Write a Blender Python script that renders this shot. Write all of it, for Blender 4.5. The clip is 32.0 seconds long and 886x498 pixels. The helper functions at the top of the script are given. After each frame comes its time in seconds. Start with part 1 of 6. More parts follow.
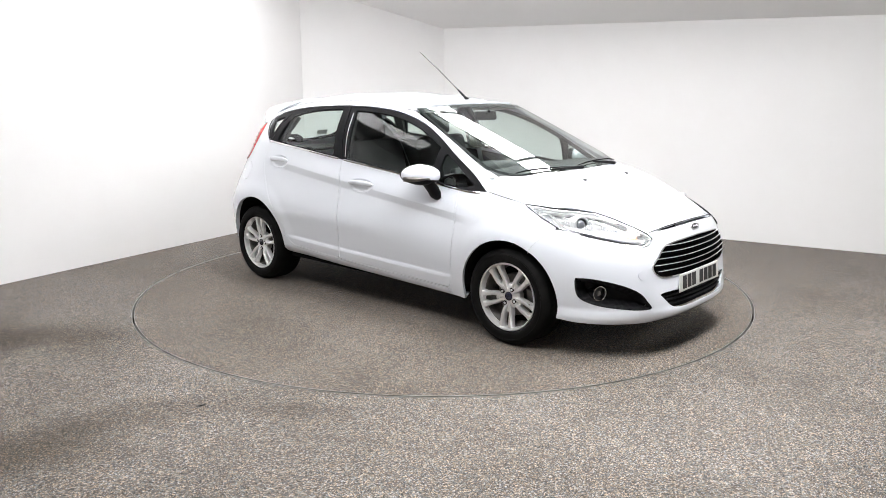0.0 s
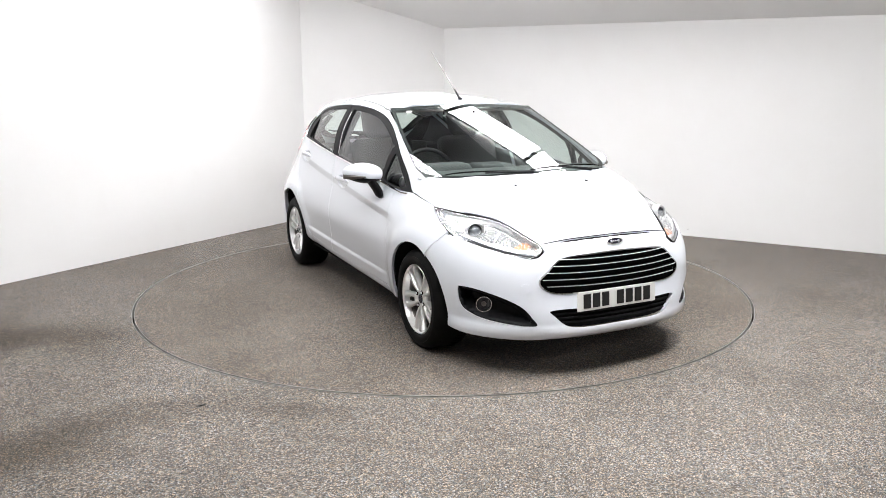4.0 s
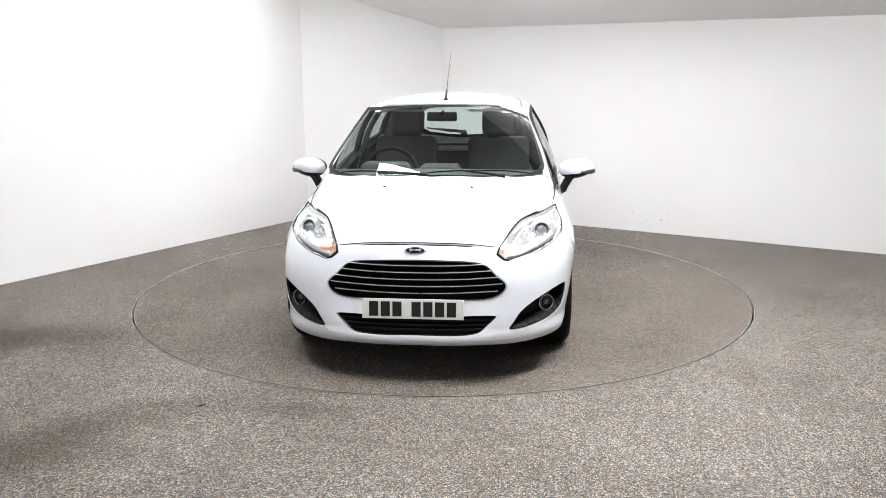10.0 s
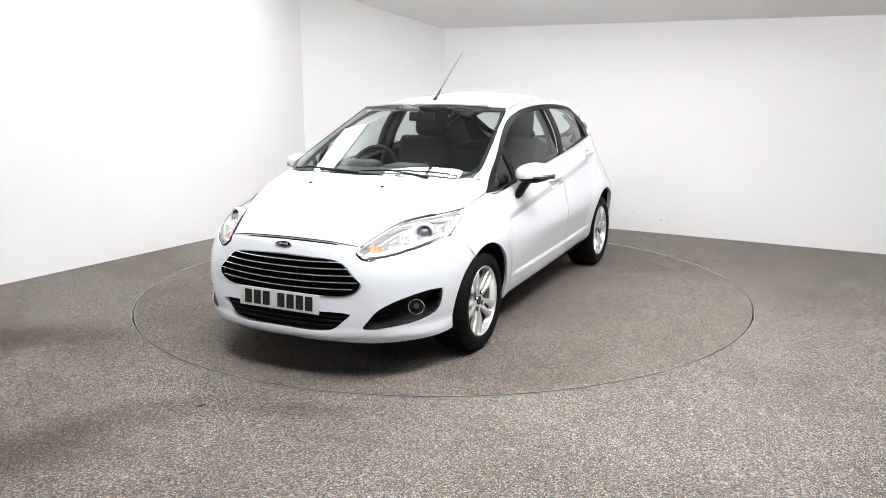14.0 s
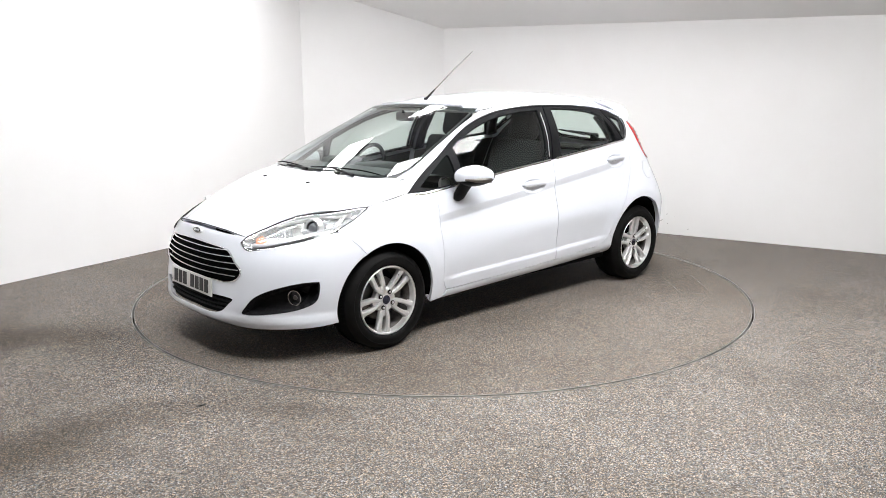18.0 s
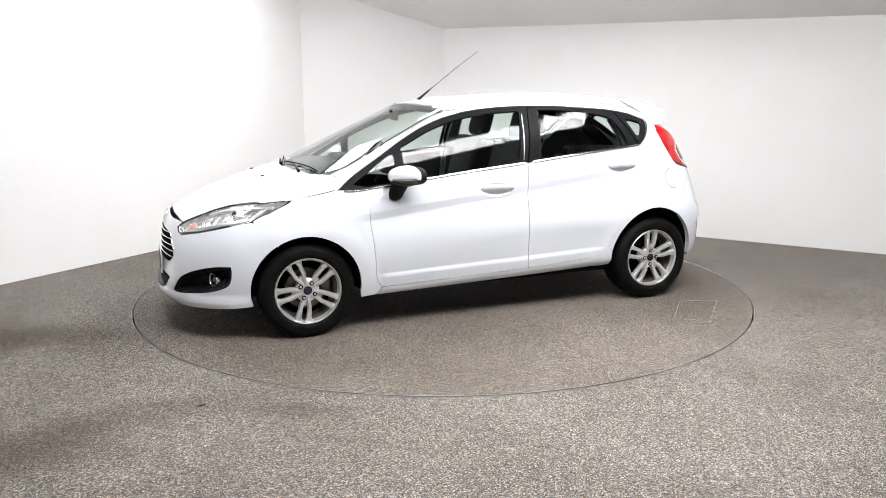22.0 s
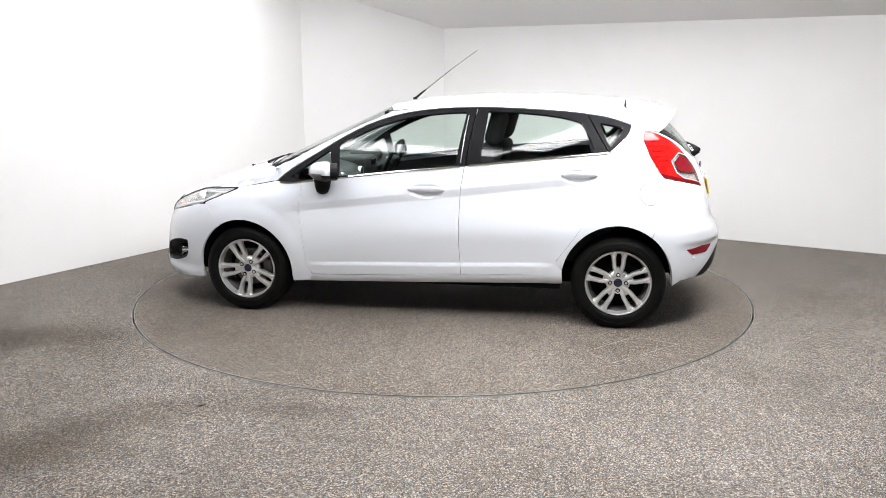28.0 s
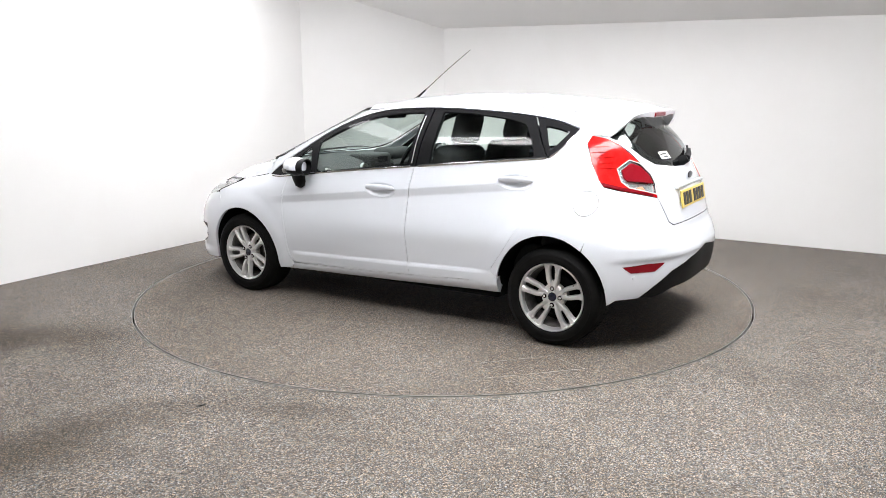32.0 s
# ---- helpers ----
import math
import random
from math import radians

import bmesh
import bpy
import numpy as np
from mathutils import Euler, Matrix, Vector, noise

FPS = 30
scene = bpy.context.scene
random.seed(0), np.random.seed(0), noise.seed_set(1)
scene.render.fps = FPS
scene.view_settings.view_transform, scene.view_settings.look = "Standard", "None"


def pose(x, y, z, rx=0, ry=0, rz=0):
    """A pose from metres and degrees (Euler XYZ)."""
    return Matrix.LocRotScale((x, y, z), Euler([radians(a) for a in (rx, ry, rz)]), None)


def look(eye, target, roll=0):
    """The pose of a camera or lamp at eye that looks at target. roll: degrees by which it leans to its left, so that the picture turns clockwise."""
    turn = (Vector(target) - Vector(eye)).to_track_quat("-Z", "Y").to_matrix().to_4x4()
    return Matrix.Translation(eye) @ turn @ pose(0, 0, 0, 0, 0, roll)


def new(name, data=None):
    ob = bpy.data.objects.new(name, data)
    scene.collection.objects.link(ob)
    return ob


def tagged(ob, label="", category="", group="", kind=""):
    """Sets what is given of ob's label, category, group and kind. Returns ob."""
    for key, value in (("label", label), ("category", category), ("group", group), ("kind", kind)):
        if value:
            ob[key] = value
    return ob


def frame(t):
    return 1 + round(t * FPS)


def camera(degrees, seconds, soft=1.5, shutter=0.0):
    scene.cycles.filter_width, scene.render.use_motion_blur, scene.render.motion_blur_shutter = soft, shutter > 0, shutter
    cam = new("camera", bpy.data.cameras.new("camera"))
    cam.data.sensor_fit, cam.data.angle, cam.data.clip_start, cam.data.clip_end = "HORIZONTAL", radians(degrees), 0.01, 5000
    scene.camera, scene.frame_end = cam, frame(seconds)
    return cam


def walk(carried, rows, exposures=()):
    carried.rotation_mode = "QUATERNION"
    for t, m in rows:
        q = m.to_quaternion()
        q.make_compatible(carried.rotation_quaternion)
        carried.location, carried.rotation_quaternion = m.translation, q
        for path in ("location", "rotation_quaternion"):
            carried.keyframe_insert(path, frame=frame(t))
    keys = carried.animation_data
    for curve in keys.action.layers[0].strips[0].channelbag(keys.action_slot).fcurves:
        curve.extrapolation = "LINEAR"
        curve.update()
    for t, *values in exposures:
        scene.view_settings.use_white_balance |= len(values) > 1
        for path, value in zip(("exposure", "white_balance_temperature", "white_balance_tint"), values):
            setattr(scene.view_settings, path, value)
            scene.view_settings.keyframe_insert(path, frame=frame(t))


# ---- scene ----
from mathutils.bvhtree import BVHTree
from mathutils.geometry import delaunay_2d_cdt

# ---- camera: stands still on a tripod before the turntable ----
cam = camera(58.8, 32.0, soft=0.85)
EYE = Vector((0.0, -5.866, 1.504))
AHEAD = Vector((0.00016, 0.9788, -0.2048))
walk(cam, [(0.0, look(EYE, EYE + AHEAD * 5, -0.25)), (32.0, look(EYE, EYE + AHEAD * 5, -0.25))],
     exposures=[(0.0, 0.0), (32.0, 0.0)])

# ---- world: the studio is closed, only a faint grey outside ----
world = bpy.data.worlds.new("world")
world.use_nodes = True
world.node_tree.nodes["Background"].inputs[0].default_value = (0.9, 0.95, 1.0, 1)
world.node_tree.nodes["Background"].inputs[1].default_value = 0.05
scene.world = world
GLOW = 24.2  # of the overhead panels


# ---- materials ----
def shader(name, color, rough=0.5, metal=0.0, **more):
    m = bpy.data.materials.new(name)
    m.use_nodes = True
    b = m.node_tree.nodes["Principled BSDF"]
    b.inputs["Base Color"].default_value = (*color, 1)
    b.inputs["Roughness"].default_value = rough
    b.inputs["Metallic"].default_value = metal
    for key, value in more.items():
        b.inputs[key.replace("_", " ")].default_value = value
    return m


def node(m, kind, **ins):
    n = m.node_tree.nodes.new(kind)
    for key, value in ins.items():
        n.inputs[key].default_value = value
    return n


def wire(m, a, out, b, into):
    m.node_tree.links.new(a.outputs[out], b.inputs[into])


def ramp(m, stops):
    n = m.node_tree.nodes.new("ShaderNodeValToRGB")
    while len(n.color_ramp.elements) < len(stops):
        n.color_ramp.elements.new(0.5)
    for e, (at, c) in zip(n.color_ramp.elements, stops):
        e.position, e.color = at, (*c, 1)
    return n


def grain(m, scale, strength, distance=0.002, detail=4.0):
    """Fine relief from noise in the thing's own space."""
    b = m.node_tree.nodes["Principled BSDF"]
    co = node(m, "ShaderNodeTexCoord")
    n = node(m, "ShaderNodeTexNoise", Scale=scale, Detail=detail)
    bump = node(m, "ShaderNodeBump", Strength=strength, Distance=distance)
    wire(m, co, "Object", n, "Vector")
    wire(m, n, "Fac", bump, "Height")
    wire(m, bump, "Normal", b, "Normal")
    return n


def mottled(m, scale, low, high, roughs=None):
    """Two colours mixed by broad noise, and the roughness with them."""
    b = m.node_tree.nodes["Principled BSDF"]
    co = node(m, "ShaderNodeTexCoord")
    n = node(m, "ShaderNodeTexNoise", Scale=scale, Detail=6.0, Roughness=0.65)
    wire(m, co, "Object", n, "Vector")
    r = ramp(m, [(0.35, low), (0.65, high)])
    wire(m, n, "Fac", r, "Fac")
    wire(m, r, "Color", b, "Base Color")
    if roughs:
        k = node(m, "ShaderNodeMapRange")
        k.inputs["To Min"].default_value, k.inputs["To Max"].default_value = roughs
        wire(m, n, "Fac", k, "Value")
        wire(m, k, "Result", b, "Roughness")
    return m


def speckled_carpet(name, base=1.0, tint=(1, 1, 1), dark_patches=()):
    """Resin-bound speckled floor: grey, brown and pale flecks, broad worn patches, and soft dark ellipses (x, y,
    length, width, turn, depth).
    """
    m = shader(name, (0.2, 0.18, 0.16), 0.85)
    t = m.node_tree
    b = t.nodes["Principled BSDF"]
    co = node(m, "ShaderNodeTexCoord")

    def cells(scale, channel):
        v = node(m, "ShaderNodeTexVoronoi", Scale=scale)
        wire(m, co, "Object", v, "Vector")
        sep = node(m, "ShaderNodeSeparateColor")
        wire(m, v, "Color", sep, "Color")
        return v, sep, sep.outputs[channel]

    def mixed(a, c, share):
        n = node(m, "ShaderNodeMix")
        n.inputs["Factor"].default_value = share
        t.links.new(a, n.inputs[2])
        t.links.new(c, n.inputs[3])
        return n.outputs[0]

    def times(a, c):
        n = node(m, "ShaderNodeMix")
        n.data_type, n.blend_type = "RGBA", "MULTIPLY"
        n.inputs["Factor"].default_value = 1.0
        t.links.new(a, n.inputs[6])
        t.links.new(c, n.inputs[7])
        return n.outputs[2]
    fleck, sep, fine = cells(255.0, "Red")
    _, sep2, coarse = cells(150.0, "Green")
    cloud = node(m, "ShaderNodeTexNoise", Scale=38.0, Detail=3.0, Roughness=0.7)
    wire(m, co, "Object", cloud, "Vector")
    fac = mixed(mixed(fine, coarse, 0.26), cloud.outputs["Fac"], 0.1)
    r = ramp(m, [(at, tuple(v * c for c in tint)) for at, v in ((0.16, 0.020), (0.34, 0.062), (0.50, 0.118), (0.66, 0.190), (0.88, 0.50))])
    t.links.new(fac, r.inputs["Fac"])
    broad = node(m, "ShaderNodeTexNoise", Scale=0.9, Detail=7.0, Roughness=0.66)
    wire(m, co, "Object", broad, "Vector")
    wear = ramp(m, [(0.34, (0.74 * base, 0.715 * base, 0.68 * base)), (0.62, (1.08 * base, 1.08 * base, 1.08 * base))])
    wire(m, broad, "Fac", wear, "Fac")
    hue = ramp(m, [(0.1, (1.16, 1.0, 0.82)), (0.9, (0.86, 1.0, 1.15))])
    wire(m, sep2, "Blue", hue, "Fac")
    color = times(times(r.outputs["Color"], wear.outputs["Color"]), hue.outputs["Color"])
    warp = node(m, "ShaderNodeTexNoise", Scale=2.2, Detail=4.0)
    wire(m, co, "Object", warp, "Vector")
    bent = node(m, "ShaderNodeVectorMath")
    bent.operation = "MULTIPLY_ADD"
    bent.inputs[1].default_value = (0.45, 0.45, 0.0)
    t.links.new(warp.outputs["Color"], bent.inputs[0])
    wire(m, co, "Object", bent, 2)
    for x, y, long, wide, turn, depth in dark_patches:
        place = node(m, "ShaderNodeMapping")
        place.vector_type = "TEXTURE"
        place.inputs["Location"].default_value = (x + 0.22, y + 0.22, 0)
        place.inputs["Rotation"].default_value = (0, 0, radians(turn))
        place.inputs["Scale"].default_value = (long, wide, 1)
        wire(m, bent, "Vector", place, "Vector")
        far = node(m, "ShaderNodeVectorMath")
        far.operation = "LENGTH"
        wire(m, place, "Vector", far, 0)
        spot = ramp(m, [(0.15, (1 - depth, 1 - depth * 1.08, 1 - depth * 1.2)), (1.0, (1, 1, 1))])
        spot.color_ramp.interpolation = "EASE"
        wire(m, far, "Value", spot, "Fac")
        color = times(color, spot.outputs["Color"])
    t.links.new(color, b.inputs["Base Color"])
    bump = node(m, "ShaderNodeBump", Strength=0.35, Distance=0.003)
    wire(m, fleck, "Distance", bump, "Height")
    wire(m, bump, "Normal", b, "Normal")
    return m


WALL = shader("white_wall_paint", (0.84, 0.83, 0.82), 0.75)
mottled(WALL, 0.7, (0.82, 0.81, 0.80), (0.85, 0.845, 0.84))
grain(WALL, 90, 0.06)
CEILING = shader("white_ceiling_board", (0.78, 0.77, 0.76), 0.8)
mottled(CEILING, 0.6, (0.84, 0.835, 0.83), (0.87, 0.865, 0.86))
DARKCEILING = shader("dark_ceiling_paint", (0.05, 0.05, 0.052), 0.85)
mottled(DARKCEILING, 0.8, (0.19, 0.19, 0.195), (0.25, 0.25, 0.255))
PANELFRAME = shader("dark_panel_frame", (0.05, 0.05, 0.05), 0.5, 0.3)
FLOOR = speckled_carpet("speckled_floor", 1.0, (1.01, 0.91, 0.815), (
    (-2.35, -1.25, 0.85, 0.42, -4, 0.42), (-2.9, -1.5, 0.7, 0.8, 0, 0.40), (-1.75, -2.85, 0.62, 0.42, 35, 0.50), (-1.35, -2.4, 0.75, 0.28, 22, 0.30),
    (-2.3, 0.5, 0.9, 0.5, 20, 0.22), (2.9, -0.6, 0.8, 0.5, -20, 0.18), (1.9, -2.0, 0.9, 0.3, 10, 0.10), (-0.75, -2.42, 0.5, 0.14, 5, 0.22)))
DISC = speckled_carpet("speckled_turntable", 0.88, (1.01, 0.88, 0.755))
PAINT = shader("white_car_paint", (0.725, 0.75, 0.80), 0.28, Coat_Weight=1.0, Coat_Roughness=0.03)
grain(PAINT, 900, 0.02, 0.0005)
BLACK = shader("black_plastic", (0.008, 0.008, 0.009), 0.5, Specular_IOR_Level=0.12)
grain(BLACK, 500, 0.12, 0.0006)
GLOSSBLACK = shader("gloss_black_trim", (0.012, 0.012, 0.013), 0.12)
RUBBER = shader("tyre_rubber", (0.006, 0.006, 0.006), 0.6, Specular_IOR_Level=0.1)
mottled(RUBBER, 14, (0.003, 0.003, 0.003), (0.007, 0.0068, 0.0065), (0.5, 0.7))
LINING = shader("wheel_arch_liner", (0.006, 0.006, 0.006), 0.95, Specular_IOR_Level=0.1)
grain(LINING, 120, 0.3)
ALLOY = shader("silver_alloy", (0.76, 0.755, 0.75), 0.32, 0.75)
mottled(ALLOY, 30, (0.72, 0.715, 0.71), (0.80, 0.795, 0.79), (0.26, 0.38))
# darker copy of the alloy: the shade inside the rim sits in its colour
BARREL = shader("shaded_rim_alloy", (0.20, 0.19, 0.18), 0.5, 0.6)
mottled(BARREL, 25, (0.14, 0.13, 0.12), (0.26, 0.25, 0.24))
CHROME = shader("chrome", (0.75, 0.75, 0.76), 0.08, 1.0)
STEEL = shader("brake_steel", (0.16, 0.15, 0.14), 0.42, 1.0)
METAL = shader("aluminium_rim_strip", (0.52, 0.51, 0.49), 0.45, 0.6)
mottled(METAL, 6, (0.36, 0.35, 0.33), (0.62, 0.61, 0.59), (0.35, 0.6))
BRIGHT = shader("worn_cover_edge", (0.36, 0.34, 0.31), 0.6, 0.2)
mottled(BRIGHT, 9, (0.22, 0.20, 0.18), (0.48, 0.46, 0.43))


def glass(name, tint, rough=0.0, base=0.07):
    """A thin pane: clear with a tint, mirror-like at a slant."""
    m = bpy.data.materials.new(name)
    m.use_nodes = True
    t = m.node_tree
    out = t.nodes["Material Output"]
    t.nodes.remove(t.nodes["Principled BSDF"])
    clear = node(m, "ShaderNodeBsdfTransparent")
    clear.inputs["Color"].default_value = (*tint, 1)
    gloss = node(m, "ShaderNodeBsdfGlossy", Roughness=rough)
    facing = node(m, "ShaderNodeLayerWeight", Blend=0.5)
    steep = node(m, "ShaderNodeMath")
    steep.operation = "POWER"
    steep.inputs[1].default_value = 3.7
    wire(m, facing, "Facing", steep, 0)
    share = node(m, "ShaderNodeMapRange")
    share.inputs["To Min"].default_value, share.inputs["To Max"].default_value = base, 0.95
    wire(m, steep, "Value", share, "Value")
    mix = node(m, "ShaderNodeMixShader")
    wire(m, share, "Result", mix, "Fac")
    t.links.new(clear.outputs[0], mix.inputs[1])
    t.links.new(gloss.outputs[0], mix.inputs[2])
    t.links.new(mix.outputs[0], out.inputs["Surface"])
    return m


def glowing(name, color, strength):
    m = shader(name, color, 0.6)
    b = m.node_tree.nodes["Principled BSDF"]
    b.inputs["Emission Color"].default_value = (*color, 1)
    b.inputs["Emission Strength"].default_value = strength
    return m


GLASS = glass("tinted_window_glass", (0.83, 0.90, 0.87), 0.0, 0.036)
LENS = glass("clear_lamp_lens", (0.97, 0.98, 0.98), 0.02, 0.05)


# ---- mesh helpers ----
def mesh_of(name, verts, faces, material, smooth=True, normals=None):
    me = bpy.data.meshes.new(name)
    me.from_pydata([tuple(v) for v in verts], [], faces)
    for m in (material if isinstance(material, (list, tuple)) else [material]):
        me.materials.append(m)
    if smooth:
        me.polygons.foreach_set("use_smooth", [True] * len(me.polygons))
    if normals:
        me.normals_split_custom_set_from_vertices([tuple(n) for n in normals])
    return me


def part(name, bm, material, parent, label="", smooth=False):
    """Links a bmesh, or a ready mesh, as ONE part under a thing or part."""
    if isinstance(bm, bmesh.types.BMesh):
        me = bpy.data.meshes.new(name)
        bm.to_mesh(me)
        bm.free()
        for m in (material if isinstance(material, (list, tuple)) else [material]):
            me.materials.append(m)
        if smooth:
            me.polygons.foreach_set("use_smooth", [True] * len(me.polygons))
            me.set_sharp_from_angle(angle=radians(35))
    else:
        me = bm
    ob = new(name, me)
    ob.parent = parent
    if label:
        ob["label"] = label
    return ob


def box(bm, lo, hi, m=None, bevel=0.0):
    """A box between two corners, its edges rounded, added to bm."""
    made = bmesh.ops.create_cube(bm, size=1.0)["verts"]
    c = [(a + b) / 2 for a, b in zip(lo, hi)]
    d = [abs(b - a) for a, b in zip(lo, hi)]
    bmesh.ops.transform(bm, matrix=(m or Matrix()) @ Matrix.Translation(c) @ Matrix.Diagonal((*d, 1)), verts=made)
    if bevel:
        edges = list({e for v in made for e in v.link_edges})
        bmesh.ops.bevel(bm, geom=edges, offset=bevel, segments=3, affect="EDGES", profile=0.5)
    return bm


def prism(outline, z0, z1):
    """A plate of that outline (list of x, y) between two heights."""
    bm = bmesh.new()
    low = [bm.verts.new((x, y, z0)) for x, y in outline]
    top = [bm.verts.new((x, y, z1)) for x, y in outline]
    n = len(outline)
    bm.faces.new(low[::-1])
    bm.faces.new(top)
    for i in range(n):
        bm.faces.new((low[i], low[(i + 1) % n], top[(i + 1) % n], top[i]))
    bmesh.ops.recalc_face_normals(bm, faces=bm.faces[:])
    return bm


def turned(profile, n=64, m=None):
    """A body of revolution round the y axis; profile: (radius, y)."""
    bm = bmesh.new()
    rings = []
    for r, y in profile:
        rings.append([bm.verts.new((r * math.cos(2 * math.pi * i / n), y, r * math.sin(2 * math.pi * i / n)))
                      for i in range(n)])
    for a, b in zip(rings, rings[1:]):
        for i in range(n):
            bm.faces.new((a[i], a[(i + 1) % n], b[(i + 1) % n], b[i]))
    if m:
        bmesh.ops.transform(bm, matrix=m, verts=bm.verts[:])
    bmesh.ops.remove_doubles(bm, verts=bm.verts[:], dist=1e-5)
    bmesh.ops.recalc_face_normals(bm, faces=bm.faces[:])
    return bm


def tube(points, radius, n=8, closed=False):
    """A round bar along points; radius: one number or one for each point."""
    bm = bmesh.new()
    pts = [Vector(p) for p in points]
    radii = radius if isinstance(radius, (list, tuple)) else [radius] * len(pts)
    rings, side = [], None
    for i, p in enumerate(pts):
        a = pts[i - 1] if i or closed else p
        b = pts[(i + 1) % len(pts)] if i < len(pts) - 1 or closed else p
        d = (b - a).normalized()
        side = (side - d * side.dot(d)).normalized() if side else d.orthogonal().normalized()
        up = d.cross(side)
        rings.append([bm.verts.new(p + radii[i] * (math.cos(2 * math.pi * k / n) * side + math.sin(2 * math.pi * k / n) * up))
                      for k in range(n)])
    pairs = list(zip(rings, rings[1:])) + ([(rings[-1], rings[0])] if closed else [])
    for a, b in pairs:
        for k in range(n):
            bm.faces.new((a[k], a[(k + 1) % n], b[(k + 1) % n], b[k]))
    if not closed:
        bm.faces.new(rings[0][::-1])
        bm.faces.new(rings[-1])
    bmesh.ops.recalc_face_normals(bm, faces=bm.faces[:])
    return bm


def spline(points, n):
    """n points on a Catmull-Rom curve through points, even in chord length."""
    p = np.array(points, float)
    d = np.r_[0, np.cumsum(np.linalg.norm(np.diff(p, axis=0), axis=1) ** 0.5)]
    d /= d[-1]
    t = np.linspace(0, 1, n)
    k = np.clip(np.searchsorted(d, t, side="right") - 1, 0, len(p) - 2)
    slope = np.empty_like(p)
    slope[1:-1] = (((p[1:-1] - p[:-2]) / (d[1:-1] - d[:-2])[:, None]) * (d[2:] - d[1:-1])[:, None]
                   + ((p[2:] - p[1:-1]) / (d[2:] - d[1:-1])[:, None]) * (d[1:-1] - d[:-2])[:, None]) / (d[2:] - d[:-2])[:, None]
    slope[0], slope[-1] = (p[1] - p[0]) / (d[1] - d[0]), (p[-1] - p[-2]) / (d[-1] - d[-2])
    h = (d[k + 1] - d[k])[:, None]
    u = ((t - d[k])[:, None]) / h
    return ((2 * u**3 - 3 * u**2 + 1) * p[k] + (u**3 - 2 * u**2 + u) * h * slope[k]
            + (-2 * u**3 + 3 * u**2) * p[k + 1] + (u**3 - u**2) * h * slope[k + 1])


# ---- the studio ----
TABLE_R = 2.226
# the ring of the walls, from the front left round the back to the front right
CORNERS = [(-6.2, -8.6), (-6.2, -4.6), (-1.566, 3.15), (0.02, 3.43), (4.6, 0.60), (6.6, -1.2), (6.6, -8.6)]


def wall(name, a, b, height, thick=0.15):
    a, b = Vector((*a, 0)), Vector((*b, 0))
    d = (b - a).normalized()
    out = Vector((-d.y, d.x, 0)) * thick
    ext = d * 0.08
    bm = prism([(a - ext).xy[:], (b + ext).xy[:], (b + ext + out).xy[:], (a - ext + out).xy[:]], -0.02, height)
    ob = part(name, bm, WALL, None)
    return tagged(ob, "plain white painted studio wall meeting the speckled floor", "wall", kind="structure")


def studio():
    names = ["wall_west", "wall_left", "wall_back", "wall_right", "wall_right_return", "wall_east", "wall_south"]
    for i, name in enumerate(names):
        wall(name, CORNERS[i], CORNERS[(i + 1) % len(CORNERS)], 3.6)
    # floor with a round pit for the turntable
    bm = bmesh.new()
    n = 128
    pit = [bm.verts.new((math.cos(2 * math.pi * i / n) * (TABLE_R + 0.0105), math.sin(2 * math.pi * i / n) * (TABLE_R + 0.0105), 0))
           for i in range(n)]
    low = [bm.verts.new((v.co.x, v.co.y, -0.12)) for v in pit]
    wide = [bm.verts.new((math.cos(2 * math.pi * i / n) * 12, math.sin(2 * math.pi * i / n) * 12 - 2, 0)) for i in range(n)]
    for i in range(n):
        j = (i + 1) % n
        bm.faces.new((pit[i], wide[i], wide[j], pit[j]))
        bm.faces.new((pit[j], low[j], low[i], pit[i]))
    bm.faces.new(low)
    bmesh.ops.recalc_face_normals(bm, faces=bm.faces[:])
    tagged(part("floor", bm, FLOOR, None), "grey-brown speckled studio floor, worn in places, with darker patches", "floor", kind="structure")
    # ceiling: slopes up from the right wall's top, then level
    K, R, L = Vector((0.02, 3.43, 2.128)), Vector((4.6, 0.60, 2.06)), Vector((-1.02, 3.25, 2.43))
    nrm = (R - K).cross(L - K).normalized()
    if nrm.z < 0:
        nrm = -nrm

    def on(x, y):
        return Vector((x, y, K.z - (nrm.x * (x - K.x) + nrm.y * (y - K.y)) / nrm.z))
    along = (R - K).normalized()
    up = nrm.cross(along)
    if up.z < 0:
        up = -up
    k = (2.96 - K.z) / up.z
    a, b = K - along * 3.5, R + along * 2.5

    def slab(name, quad, material, text):
        bm = bmesh.new()
        vs = [bm.verts.new(v) for v in quad] + [bm.verts.new(v + Vector((0, 0, 0.12))) for v in quad]
        for f in ((0, 1, 2, 3), (7, 6, 5, 4), (0, 4, 5, 1), (1, 5, 6, 2), (2, 6, 7, 3), (3, 7, 4, 0)):
            bm.faces.new([vs[i] for i in f])
        bmesh.ops.recalc_face_normals(bm, faces=bm.faces[:])
        tagged(part(name, bm, material, None), text, "ceiling", kind="structure")
    slab("ceiling_slope", [a, b, b + up * k, a + up * k], CEILING, "pale grey studio ceiling sloping up from the wall")
    slab("ceiling", [a + up * k, b + up * k, Vector((9, -9.5, 2.96)), Vector((-9, -9.5, 2.96))], DARKCEILING, "dark level studio ceiling behind the light panels")
    return on


